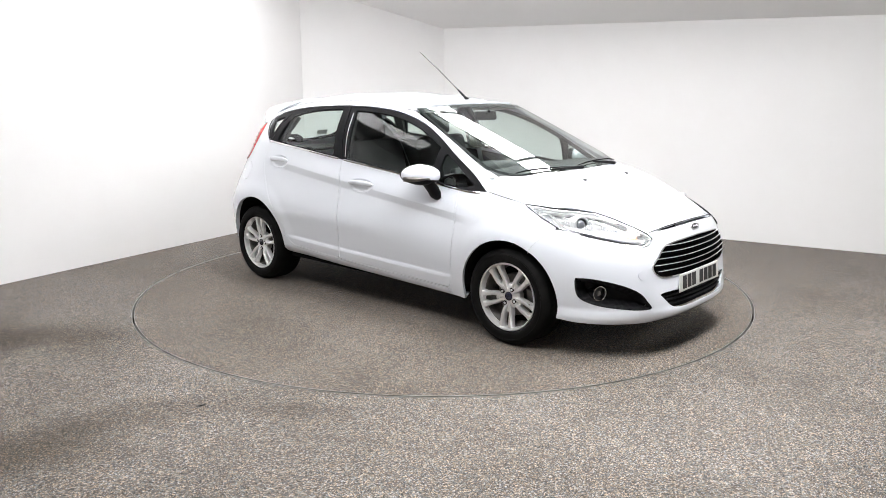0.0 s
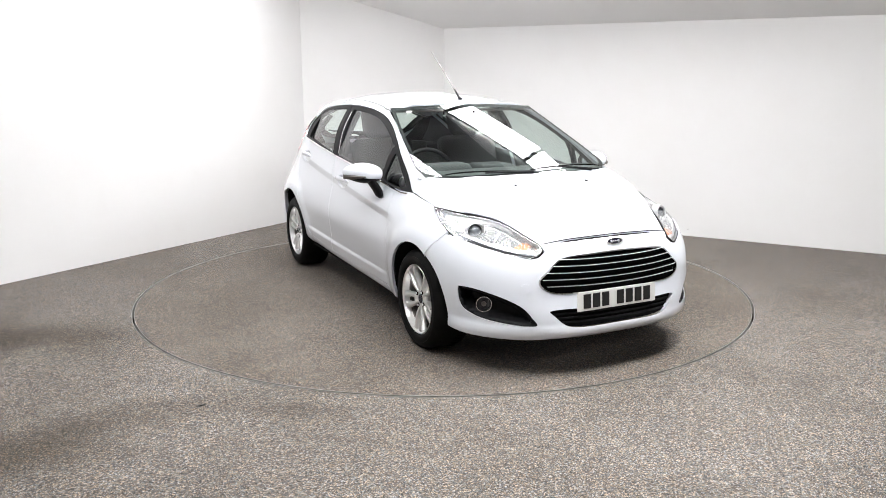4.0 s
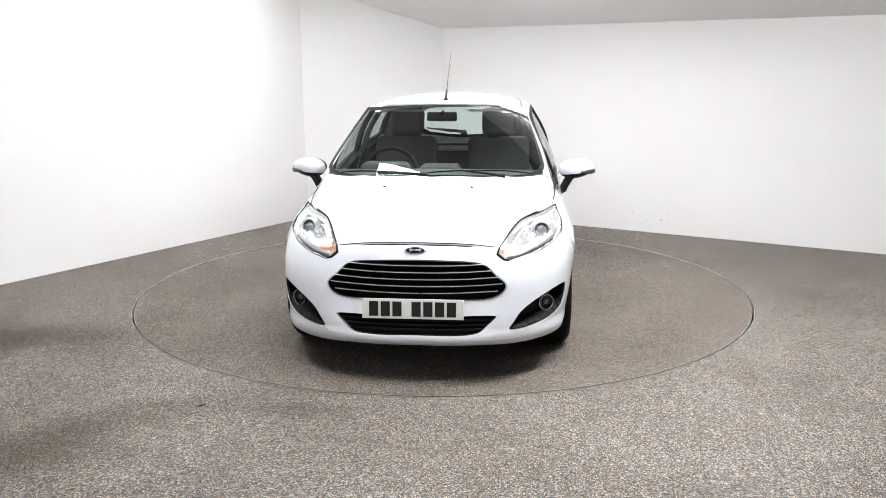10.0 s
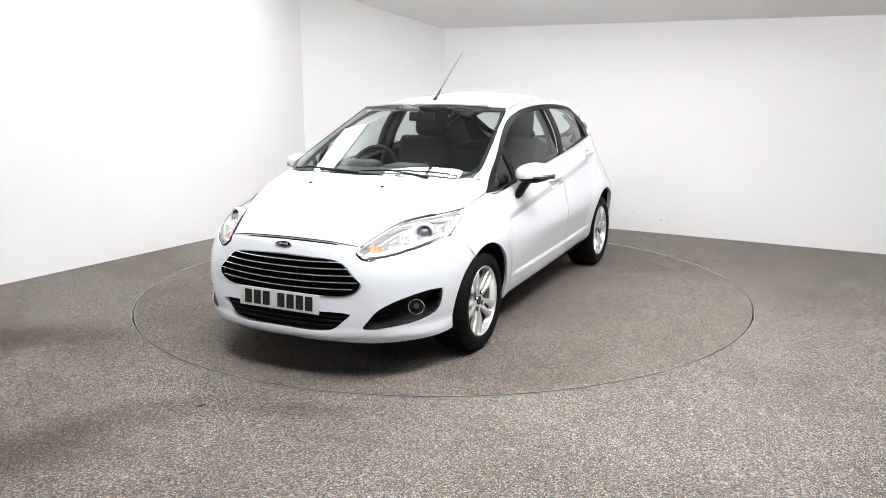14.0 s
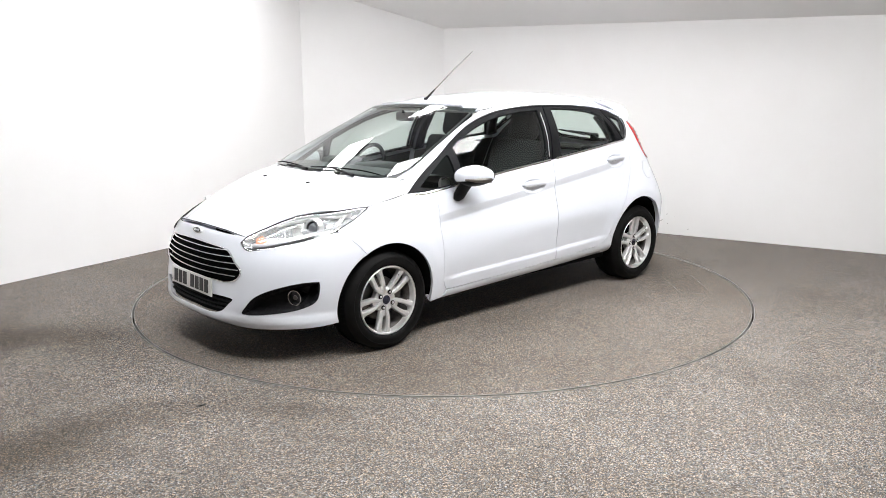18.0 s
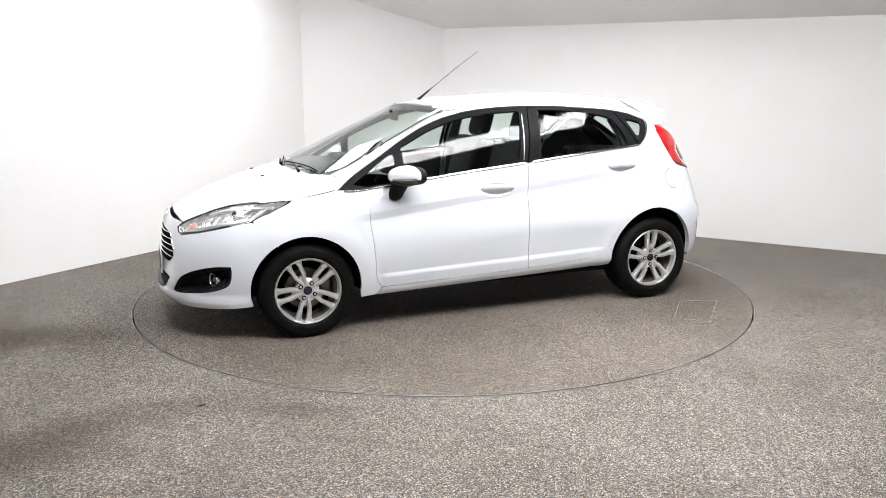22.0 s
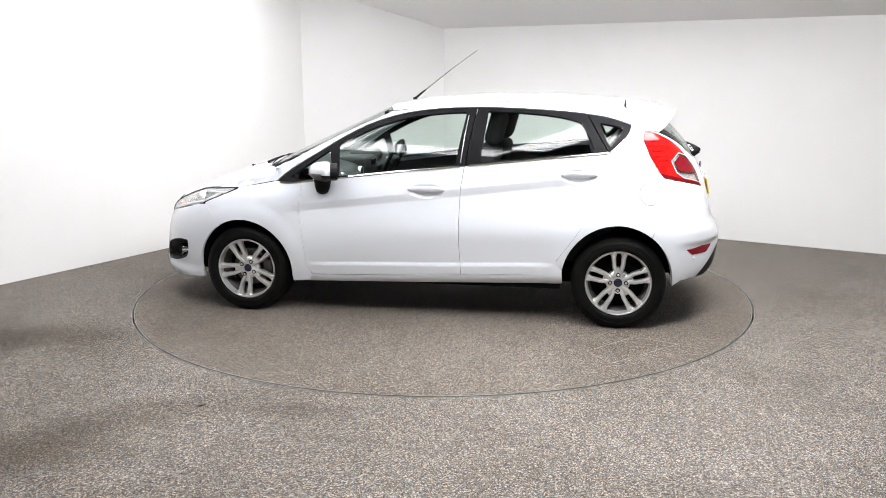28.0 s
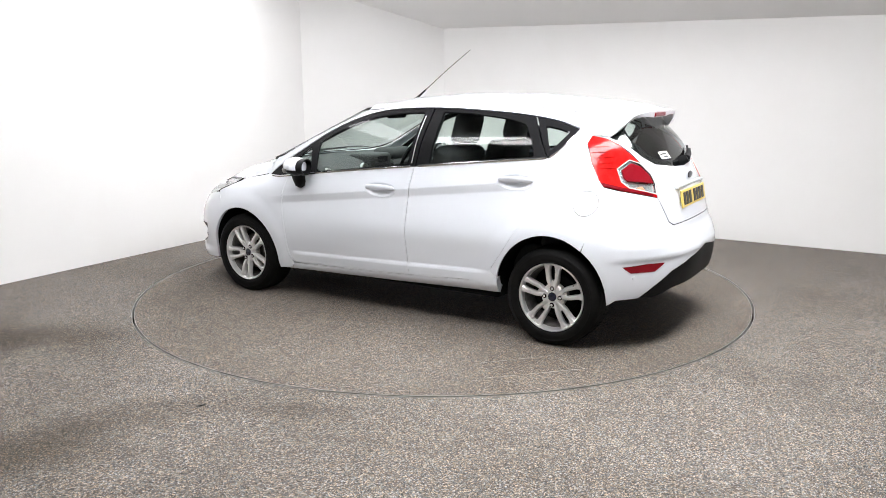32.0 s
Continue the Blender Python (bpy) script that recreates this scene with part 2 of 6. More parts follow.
def light_panel(corners, glow):
    """A flat overhead softbox with four corners: a thin dark metal frame round a glowing diffuser."""
    c = [Vector(p) for p in corners]
    mid = sum(c, Vector()) / 4
    n = (c[1] - c[0]).cross(c[3] - c[0]).normalized()
    n = n if n.z > 0 else -n
    e = tagged(new("ceiling_light"), "large flat white overhead studio light panel", "light", "overhead lights")
    e.location = mid
    c = [p - mid for p in c]

    def frustum(bm, loop, low, high):
        vs = [bm.verts.new(p + n * h) for h in (low, high) for p in loop]
        for f in ((3, 2, 1, 0), (4, 5, 6, 7), (0, 1, 5, 4), (1, 2, 6, 5), (2, 3, 7, 6), (3, 0, 4, 7)):
            bm.faces.new([vs[i] for i in f])
    bm = bmesh.new()
    frustum(bm, c, -0.012, 0.02)
    bmesh.ops.recalc_face_normals(bm, faces=bm.faces[:])
    part("diffuser", bm, glowing("light_diffuser", (0.975, 0.972, 0.985), glow), e, "glowing white diffuser")
    bm = bmesh.new()
    for i in range(4):
        p, q = c[i], c[(i + 1) % 4]
        po, qo = p + p.normalized() * 0.022, q + q.normalized() * 0.022
        frustum(bm, [p, q, qo, po], -0.018, 0.045)
    bmesh.ops.recalc_face_normals(bm, faces=bm.faces[:])
    part("frame", bm, PANELFRAME, e, "thin dark frame")
    return e


on_slope = studio()


def under_slope(*flat):
    return [on_slope(x, y) - Vector((0, 0, 0.075)) for x, y in flat]


def level(z, *flat):
    return [Vector((x, y, z)) for x, y in flat]


def arm(fixed, a, b, across):
    """A panel of the diamond's front arms: fixed = (inner, outer) offset, a to b along the arm."""
    turn = (lambda f, w: ((f + w) / 2, (f - w) / 2)) if across else (lambda f, w: ((w - f) / 2, (w + f) / 2))
    return level(2.9, turn(fixed[0], a), turn(fixed[0], b), turn(fixed[1], b), turn(fixed[1], a))


# a broken ring of panels overhead: three under the slope, one over the back corner, the others under the level ceiling
light_panel(under_slope((0.26, 0.95), (0.54, 1.17), (-0.86, 1.72), (-0.64, 1.45)), GLOW)
light_panel(under_slope((0.29, 0.93), (1.15, 0.71), (1.38, 1.04), (0.58, 1.15)), GLOW)
light_panel(under_slope((1.18, 0.69), (1.41, 1.02), (1.85, 0.82), (1.60, 0.50)), GLOW * 1.3)
light_panel(level(2.75, (-1.25, 1.65), (-1.85, 0.75), (-2.2, 1.15), (-1.63, 2.12)), GLOW * 0.45)
light_panel(level(2.9, (-0.88, 0.45), (-0.32, 0.16), (-0.55, -0.35), (-1.10, -0.06)), GLOW)
light_panel(level(2.9, (-0.28, 0.14), (0.10, -0.06), (-0.13, -0.57), (-0.51, -0.37)), GLOW)
light_panel(level(2.9, (-2.75, 0.70), (-2.25, 0.70), (-2.25, -0.20), (-2.75, -0.20)), GLOW * 0.28)
light_panel(level(2.9, (-2.75, -0.26), (-2.25, -0.26), (-2.25, -1.05), (-2.75, -1.05)), GLOW * 0.28)
for a, b in ((-0.6, 1.47), (1.53, 3.2)):
    light_panel(arm((-3.5, -4.15), a, b, True), GLOW * 0.76)
for a, b in ((-3.4, -1.66), (-1.60, -0.02), (0.04, 1.7)):
    light_panel(arm((-3.05, -4.0), a, b, False), GLOW * 1.18)


# ---- the turntable, level with the floor, turning with the car on it ----
def turntable():
    e = tagged(new("turntable"), "round car turntable level with the speckled floor, thin metal rim", "turntable")
    r = TABLE_R
    part("disc", turned([(0, 0), (r - 0.0085, 0), (r - 0.0085, -0.08), (0, -0.08)], 128), DISC, e, "speckled grey-brown top")
    part("rim", turned([(r - 0.0085, 0.0), (r - 0.0083, 0.0016), (r - 0.0062, 0.0016), (r - 0.006, 0.0), (r - 0.006, -0.06), (r - 0.0085, -0.06), (r - 0.0085, 0.0)], 160), METAL, e, "thin scratched aluminium edge strip")
    for o in e.children:
        o.matrix_basis = pose(0, 0, 0, 90)
    return e


table = turntable()
bm = turned([(TABLE_R + 0.0080, -0.06), (TABLE_R + 0.0080, 0.001), (TABLE_R + 0.0102, 0.0016), (TABLE_R + 0.0105, -0.06)], 160)
bmesh.ops.transform(bm, matrix=pose(0, 0, 0, 90), verts=bm.verts[:])
tagged(part("floor_edge_strip", bm, METAL, None), "thin round metal strip edging the floor's pit", "trim", kind="structure")


# ---- the car: its outer form, lofted through its character lines (x forward, y to its left, z up) ----
# each line runs from the nose's middle round the side to the tail's middle
LINE_BOTTOM = [(2.020, 0, .195), (2.000, .3, .195), (1.945, .5, .19), (1.73, .71, .17), (1.5, .77, .17), (1.245, .79, .19), (.775, .775, .17),
               (-.24, .785, .17), (-.95, .785, .18), (-1.245, .79, .22), (-1.6, .76, .24), (-1.78, .57, .27), (-1.86, .33, .28), (-1.87, 0, .28)]
LINE_SILL = [(2.078, 0, .236), (2.055, .3, .236), (1.995, .5, .254), (1.74, .735, .27), (1.52, .80, .28), (1.245, .825, .29), (.775, .80, .27),
             (-.24, .815, .29), (-.95, .815, .30), (-1.245, .82, .31), (-1.6, .785, .33), (-1.80, .58, .36), (-1.885, .34, .38), (-1.905, 0, .38)]
LINE_LOW = [(2.055, 0, .42), (2.03, .3, .42), (1.985, .5, .43), (1.72, .765, .45), (1.5, .825, .47), (1.245, .845, .5), (.775, .835, .46),
            (-.24, .84, .46), (-.95, .84, .48), (-1.245, .85, .5), (-1.6, .80, .5), (-1.80, .58, .5), (-1.895, .34, .5), (-1.915, 0, .5)]
LINE_MID = [(2.04, 0, .58), (2.02, .3, .57), (1.965, .48, .57), (1.70, .755, .6), (1.5, .815, .62), (1.245, .84, .64), (.775, .845, .61),
            (-.24, .855, .6), (-.95, .85, .61), (-1.245, .85, .65), (-1.6, .785, .64), (-1.78, .57, .64), (-1.85, .34, .63), (-1.87, 0, .63)]
LINE_CREASE = [(1.995, 0, .70), (1.975, .28, .695), (1.915, .44, .685), (1.66, .70, .72), (1.45, .77, .75), (1.245, .795, .77), (.775, .815, .77),
               (-.24, .825, .81), (-.95, .805, .85), (-1.245, .785, .86), (-1.56, .70, .86), (-1.712, .553, .87), (-1.788, .333, .86), (-1.816, 0, .86)]
LINE_BELT = [(1.96, 0, .715), (1.945, .27, .71), (1.895, .42, .70), (1.62, .585, .775), (1.40, .67, .82), (1.25, .71, .845), (.775, .755, .905),
             (-.24, .775, .97), (-.95, .745, 1.045), (-1.245, .715, 1.06), (-1.53, .62, 1.03), (-1.645, .532, 1.0), (-1.742, .33, .96), (-1.779, 0, .96)]
# the greenhouse: from the windscreen's foot round to the tail glass, and the roof's rim
LINE_FOOT = [(1.25, 0, .962), (1.222, .3, .961), (1.165, .535, .957), (1.083, .688, .943), (1.0, .738, .89), (.775, .755, .905),
             (-.24, .775, .97), (-.95, .745, 1.045), (-1.245, .715, 1.06), (-1.53, .62, 1.03), (-1.645, .532, 1.0), (-1.742, .33, .96), (-1.779, 0, .96)]
LINE_RIM = [(.31, 0, 1.385), (.305, .25, 1.38), (.29, .42, 1.37), (.26, .545, 1.34), (.2, .575, 1.33), (0, .595, 1.35),
            (-.35, .605, 1.37), (-.9, .585, 1.34), (-1.25, .545, 1.285), (-1.40, .50, 1.27), (-1.47, .44, 1.27), (-1.52, .25, 1.285), (-1.53, 0, 1.29)]
ROOF_SPINE = [(.30, 1.388), (.1, 1.422), (-.3, 1.450), (-.8, 1.446), (-1.25, 1.411), (-1.53, 1.362)]
HOOD_SPINE = [(1.96, .715), (1.8, .79), (1.6, .865), (1.4, .932), (1.25, .962)]


def even(line, n):
    """Points on a line with the same share of samples between each pair of its stations, so that stations match from line to line."""
    p = np.array(line, float)
    m = len(p) - 1
    t = np.linspace(0, m, n)
    k = np.clip(t.astype(int), 0, m - 1)
    u = (t - k)[:, None]
    q = np.vstack([2 * p[0] - p[1], p, 2 * p[-1] - p[-2]])
    q[0] = p[1] * (1, -1, 1)
    q[-1] = p[-2] * (1, -1, 1)
    seg = np.linalg.norm(np.diff(q, axis=0), axis=1)
    a, b, c, d = q[k], q[k + 1], q[k + 2], q[k + 3]
    h0, h1, h2 = (seg[k + j][:, None] for j in range(3))
    s1 = ((b - a) / h0 * h1 + (c - b) / h1 * h0) / (h0 + h1) * h1
    s2 = ((c - b) / h1 * h2 + (d - c) / h2 * h1) / (h1 + h2) * h1
    return (2 * u**3 - 3 * u**2 + 1) * b + (u**3 - 2 * u**2 + u) * s1 + (-2 * u**3 + 3 * u**2) * c + (u**3 - u**2) * s2


def grid_faces(rows, cols, base=0):
    return [(base + r * cols + c, base + r * cols + c + 1, base + (r + 1) * cols + c + 1, base + (r + 1) * cols + c)
            for r in range(rows - 1) for c in range(cols - 1)]


def along(curves, n):
    """Rows across a stack of lines (each an array of points), smooth from line to line."""
    stack = np.array(curves)
    out = np.empty((n, stack.shape[1], 3))
    for i in range(stack.shape[1]):
        out[:, i] = spline(stack[:, i], n)
    return out


def side_shell():
    lines = [even(l, 261) for l in (LINE_BOTTOM, LINE_SILL, LINE_LOW, LINE_MID, LINE_CREASE, LINE_BELT)]
    return along(lines, 60)


def house_shell():
    foot, rim = even(LINE_FOOT, 241), even(LINE_RIM, 241)
    mid = (foot + rim) / 2
    out = mid - np.array([-0.3, 0, 0.9])
    out[:, 2] = 0
    out /= np.linalg.norm(out, axis=1)[:, None]
    bulge = -0.002 + 0.032 * np.clip((0.765 - mid[:, 0]) / 0.12, 0, 1)
    return along([foot, mid + out * bulge[:, None], rim], 40)


def roof_shell():
    rim = even(LINE_RIM, 241)
    sp = np.array(ROOF_SPINE)[::-1]
    rows = []
    for k in np.linspace(0, 1, 16):
        c = rim.copy()
        c[:, 1] = rim[:, 1] * (1 - k)
        zc = np.interp(rim[:, 0], sp[:, 0], sp[:, 1])
        c[:, 2] = rim[:, 2] + (np.maximum(zc, rim[:, 2]) - rim[:, 2]) * (1 - (1 - k) ** 2.2)
        rows.append(c)
    return np.array(rows)


def hood_shell():
    """A Coons patch between the nose line, the wing's edge, the windscreen's foot and the middle."""
    belt, foot = even(LINE_BELT, 261), even(LINE_FOOT, 241)
    n = 40
    front = spline(belt[:41], n)
    side = spline(belt[40:112], n)
    rear = spline(foot[:78], n)
    rear[-1] = side[-1]
    mid = spline([(x, 0, z) for x, z in HOOD_SPINE], n)
    u = np.linspace(0, 1, n)[:, None, None]
    v = np.linspace(0, 1, n)[None, :, None]
    a = (1 - v) * mid[:, None] + v * side[:, None]
    b = (1 - u) * front[None] + u * rear[None]
    c = (1 - u) * (1 - v) * mid[0] + u * (1 - v) * mid[-1] + (1 - u) * v * side[0] + u * v * side[-1]
    return a + b - c


def shell_tree(grids):
    verts, faces = [], []
    for g in grids:
        r, c = g.shape[:2]
        faces += grid_faces(r, c, len(verts))
        verts += [Vector(p) for p in g.reshape(-1, 3)]
        m = g * np.array([1, -1, 1])
        faces += grid_faces(r, c, len(verts))
        verts += [Vector(p) for p in m.reshape(-1, 3)]
    return verts, faces


SHELLS = [side_shell(), house_shell(), roof_shell(), hood_shell()]


# ---- panels: outlines laid on the car's outer form ----
class Skin:
    def __init__(self, grids):
        self.verts, self.faces = shell_tree(grids)
        self.tree = BVHTree.FromPolygons(self.verts, self.faces)
        self.normals = []
        for g in grids:
            du, dv = np.gradient(g, axis=0), np.gradient(g, axis=1)
            n = np.cross(dv, du)
            n /= np.linalg.norm(n, axis=2)[..., None] + 1e-12
            n = n.reshape(-1, 3)
            self.normals += [Vector(a) for a in n]
            self.normals += [Vector((a[0], -a[1], a[2])) for a in n]

    def meet(self, origin, way):
        p, flat, i, _ = self.tree.ray_cast(origin, way)
        if p is None:
            p, flat, i, _ = self.tree.find_nearest(origin + way * max(0.0, -origin.dot(way)))
        n = Vector()
        for k in self.faces[i]:
            a = self.normals[k]
            if a.dot(flat) < 0:
                a = -a
            n += a / ((self.verts[k] - p).length + 1e-4)
        n.normalize()
        return p, (-n if n.dot(way) > 0 else n)


SKIN = Skin(SHELLS)


class Flat:
    """Looks at the skin along one direction."""
    def __init__(self, way, right):
        self.way = -Vector(way).normalized()
        self.a = Vector(right).normalized()
        self.b = self.a.cross(self.way)
        if self.b.z < 0 or abs(self.b.z) < 1e-6 and self.b.y < 0:
            self.b = -self.b

    def to2d(self, p):
        p = Vector(p)
        return (p.dot(self.a), p.dot(self.b))

    def meet(self, a, b):
        return SKIN.meet(self.a * a + self.b * b - self.way * 4, self.way)


class Round:
    """Looks at the nose or the tail from all round an upright axis."""
    def __init__(self, x, s):
        self.x, self.s = x, s
        self.a, self.b = Vector((0, 1, 0)), Vector((0, 0, 1))

    def to2d(self, p):
        return (math.atan2(p[1], self.s * (p[0] - self.x)), p[2])

    def meet(self, a, b):
        d = Vector((self.s * math.cos(a), math.sin(a), 0))
        return SKIN.meet(Vector((self.x, 0, b)) + d * 3, -d)


class Fair:
    """A smooth even surface laid through the skin inside a loop, for glass whose reflections run clean."""
    def __init__(self, base, loop, even=True, plain=False):
        self.even, self.plain = even, plain
        self.base, self.way, self.a, self.b, self.to2d = base, base.way, base.a, base.b, base.to2d
        lo, hi = np.min(loop, 0), np.max(loop, 0)
        self.mid, self.span = (lo + hi) / 2, (hi - lo) / 2
        pts = [(x, y) for x in np.linspace(lo[0], hi[0], 41) for y in np.linspace(lo[1], hi[1], 21)]
        pts = [p for p, ok in zip(pts, inside(pts, shrink(loop, 0.02))) if ok]
        deep = [base.meet(*p)[0].dot(-self.way) for p in pts]
        self.k = np.linalg.lstsq(np.array([self.terms(*p) for p in pts]), np.array(deep), rcond=None)[0]

    def terms(self, a, b):
        u, v = a / self.span[0], (b - self.mid[1]) / self.span[1]
        if self.even and self.plain:
            return [1, u**2, v, v**2]
        if self.even:
            return [1, u**2, u**4, v, v**2, u**2 * v, u**2 * v**2]
        u -= self.mid[0] / self.span[0]
        if self.plain:
            return [1, u, u**2, v, v**2, u * v]
        return [1, u, u**2, v, v**2, u * v, u**3, v**3, u**2 * v, u * v**2]

    def deep(self, a, b):
        return float(np.dot(self.terms(a, b), self.k))

    def meet(self, a, b):
        d, e = self.deep(a, b), 0.01
        n = -self.way - self.a * ((self.deep(a + e, b) - d) / e) - self.b * ((self.deep(a, b + e) - d) / e)
        return self.a * a + self.b * b - self.way * d, n.normalized()


SIDE = Flat((0, 1, 0), (1, 0, 0))
TOP = Flat((0, 0, 1), (1, 0, 0))
FRONT = Flat((1, 0, 0), (0, 1, 0))
REAR = Flat((-1, 0, 0), (0, 1, 0))
SLANT = Flat((0, 0.75, 0.66), (1, 0, 0))
SCREEN = Flat((0.62, 0, 0.78), (0, 1, 0))
LAMP_FLAT = Flat((0.62, 0.52, 0.58), (-0.64, 0.77, 0))
TAIL = Flat((-0.62, 0.75, 0.2), (-0.77, -0.64, 0))
NOSE, STERN = Round(1.0, 1), Round(-1.0, -1)


def area2(loop):
    return sum(a[0] * b[1] - b[0] * a[1] for a, b in zip(loop, loop[1:] + loop[:1]))


def dense(loop, step):
    out = []
    for a, b in zip(loop, loop[1:] + loop[:1]):
        n = max(1, int(math.dist(a, b) / step + 0.5))
        out += [(a[0] + (b[0] - a[0]) * i / n, a[1] + (b[1] - a[1]) * i / n) for i in range(n)]
    return out


def shrink(loop, d):
    """The loop moved inwards by d (outwards if negative)."""
    loop = list(loop)
    if area2(loop) < 0:
        loop = loop[::-1]
    p = np.array(loop)
    e = np.roll(p, -1, 0) - p
    n = np.c_[-e[:, 1], e[:, 0]] / (np.linalg.norm(e, axis=1)[:, None] + 1e-12)
    m = n + np.roll(n, 1, 0)
    k = np.maximum((m * m).sum(1), 0.8)
    return [tuple(q) for q in p + m * (2 / k)[:, None] * d]


def inside(points, loop):
    p, q = np.array(points), np.array(loop)
    x, y = p[:, 0], p[:, 1]
    r = np.zeros(len(p), bool)
    for (x0, y0), (x1, y1) in zip(q, np.roll(q, -1, 0)):
        if y0 != y1:
            r ^= ((y0 > y) != (y1 > y)) & (x < (x1 - x0) * (y - y0) / (y1 - y0) + x0)
    return r


def curvy(points, n):
    return [tuple(p) for p in spline([(*p, 0) if len(p) == 2 else p for p in points], n)[:, :len(points[0])]]


def oval(a, b, ra, rb, n=28, power=2.0):
    out = []
    for i in range(n):
        c, s = math.cos(2 * math.pi * i / n), math.sin(2 * math.pi * i / n)
        out.append((a + ra * math.copysign(abs(c) ** (2 / power), c), b + rb * math.copysign(abs(s) ** (2 / power), s)))
    return out


def both_sides(half):
    """A loop of (a, b) symmetric about a = 0, from its half with a >= 0."""
    return list(half) + [(-a, b) for a, b in reversed(half) if a > 1e-4]


def panel_mesh(name, loop, look_from, material, holes=(), step=0.035, lift=0.0, rim=0.016, gap=0.0013, rows=()):
    loop = dense(shrink(loop, gap), step)
    holes = [dense(shrink(h, -gap * 0.3), step * 0.7) for h in holes]
    lo, hi = np.min(loop, 0), np.max(loop, 0)
    ga, gb = np.meshgrid(np.arange(lo[0] + step / 2, hi[0], step), np.arange(lo[1] + step / 2, hi[1], step))
    ga = ga + (np.arange(len(ga)) % 2)[:, None] * step / 2
    pts = np.c_[ga.ravel(), gb.ravel()]
    extra = np.array([p for row in rows for p in row]).reshape(-1, 2)
    if len(extra) and len(pts):
        far = np.min(np.hypot(pts[:, None, 0] - extra[None, :, 0], pts[:, None, 1] - extra[None, :, 1]), axis=1)
        pts = np.vstack([pts[far > step * 0.5], extra])
    if len(pts):
        keep = inside(pts, loop)
        rings = np.array([p for l in [loop] + holes for p in l])
        for h in holes:
            keep &= ~inside(pts, h)
        pts = pts[keep]
    if len(pts):
        near = np.min(np.hypot(pts[:, None, 0] - rings[None, :, 0], pts[:, None, 1] - rings[None, :, 1]), axis=1)
        pts = pts[near > min(0.012, step * 0.45)]
    flat, edges, loops = [], [], []
    for l in [loop] + holes:
        k = len(flat)
        flat += l
        loops.append(list(range(k, k + len(l))))
        edges += [(k + i, k + (i + 1) % len(l)) for i in range(len(l))]
    flat += [tuple(p) for p in pts]
    v2, _, f2, ids, _, _ = delaunay_2d_cdt([Vector(p) for p in flat], edges, [], 0, 1e-6)
    where = {}
    for k, olds in enumerate(ids):
        for o in olds:
            where[o] = k
    mids = np.array([[sum(v2[i].x for i in f) / 3, sum(v2[i].y for i in f) / 3] for f in f2])
    ok = inside(mids, loop)
    for h in holes:
        ok &= ~inside(mids, h)
    height = lift if callable(lift) else (lambda a, b: lift)
    verts, normals = [], []
    for q in v2:
        p, n = look_from.meet(q.x, q.y)
        h = height(q.x, q.y)
        verts.append(p + n * h)
        if callable(lift):
            e = 0.003
            ha, hb = (height(q.x + e, q.y) - h) / e, (height(q.x, q.y + e) - h) / e
            n = (n - look_from.a * ha - look_from.b * hb).normalized()
        normals.append(n)
    faces = []
    for f, good in zip(f2, ok):
        if good:
            a, b, c = (verts[i] for i in f)
            n = (b - a).cross(c - a)
            faces.append(tuple(f) if n.dot(normals[f[0]]) >= 0 else tuple(reversed(f)))
    if rim:
        for l in loops:
            idx = [where[i] for i in l]
            m = len(idx)
            base = len(verts)
            for j, i in enumerate(idx):
                d = verts[idx[(j + 1) % m]] - verts[idx[j - 1]]
                out = d.cross(normals[i]).normalized() if d.length > 1e-7 else normals[i]
                verts += [verts[i].copy(), verts[i] - normals[i] * rim]
                soft = (out * 0.8 + normals[i] * 0.6).normalized()
                normals += [soft, out]
            for j in range(m):
                a, b = base + 2 * j, base + 2 * ((j + 1) % m)
                faces.append((a, a + 1, b + 1, b))
    return verts, faces, normals


def panel(name, loop, look_from, material, parent, mirror=True, label="", **how):
    """A piece of bodywork. With mirror also its twin on the other side; parent may then be a pair."""
    v, f, n = panel_mesh(name, [tuple(p) for p in loop], look_from, material, **how)
    parents = parent if isinstance(parent, (list, tuple)) else (parent, parent)
    made = [part(name, mesh_of(name, v, f, material, True, n), None, parents[0], label)]
    if mirror:
        w = [(p.x, -p.y, p.z) for p in v]
        m = [(p.x, -p.y, p.z) for p in n]
        made.append(part(name, mesh_of(name, w, [tuple(reversed(a)) for a in f], material, True, m), None, parents[1], label))
        return made
    return made[0]


def flat_loop(points, look_from):
    return [look_from.to2d(p) for p in points]


def moved(loop, a, b):
    """A loop drawn from one side (a), as seen from another (b)."""
    return [b.to2d(a.meet(*p)[0]) for p in loop]


def pair(name, bm, material, parents, label="", smooth=True):
    """A mesh drawn on the left, and its mirror image on the right."""
    made = []
    for s, parent in zip((1, -1), parents):
        copy = bm.copy()
        if s < 0:
            bmesh.ops.scale(copy, vec=(1, -1, 1), verts=copy.verts[:])
            bmesh.ops.reverse_faces(copy, faces=copy.faces[:])
        made.append(part(name, copy, material, parent, label, smooth))
    bm.free()
    return made


def ease(x):
    x = min(1.0, max(0.0, x))
    return x * x * (3 - 2 * x)


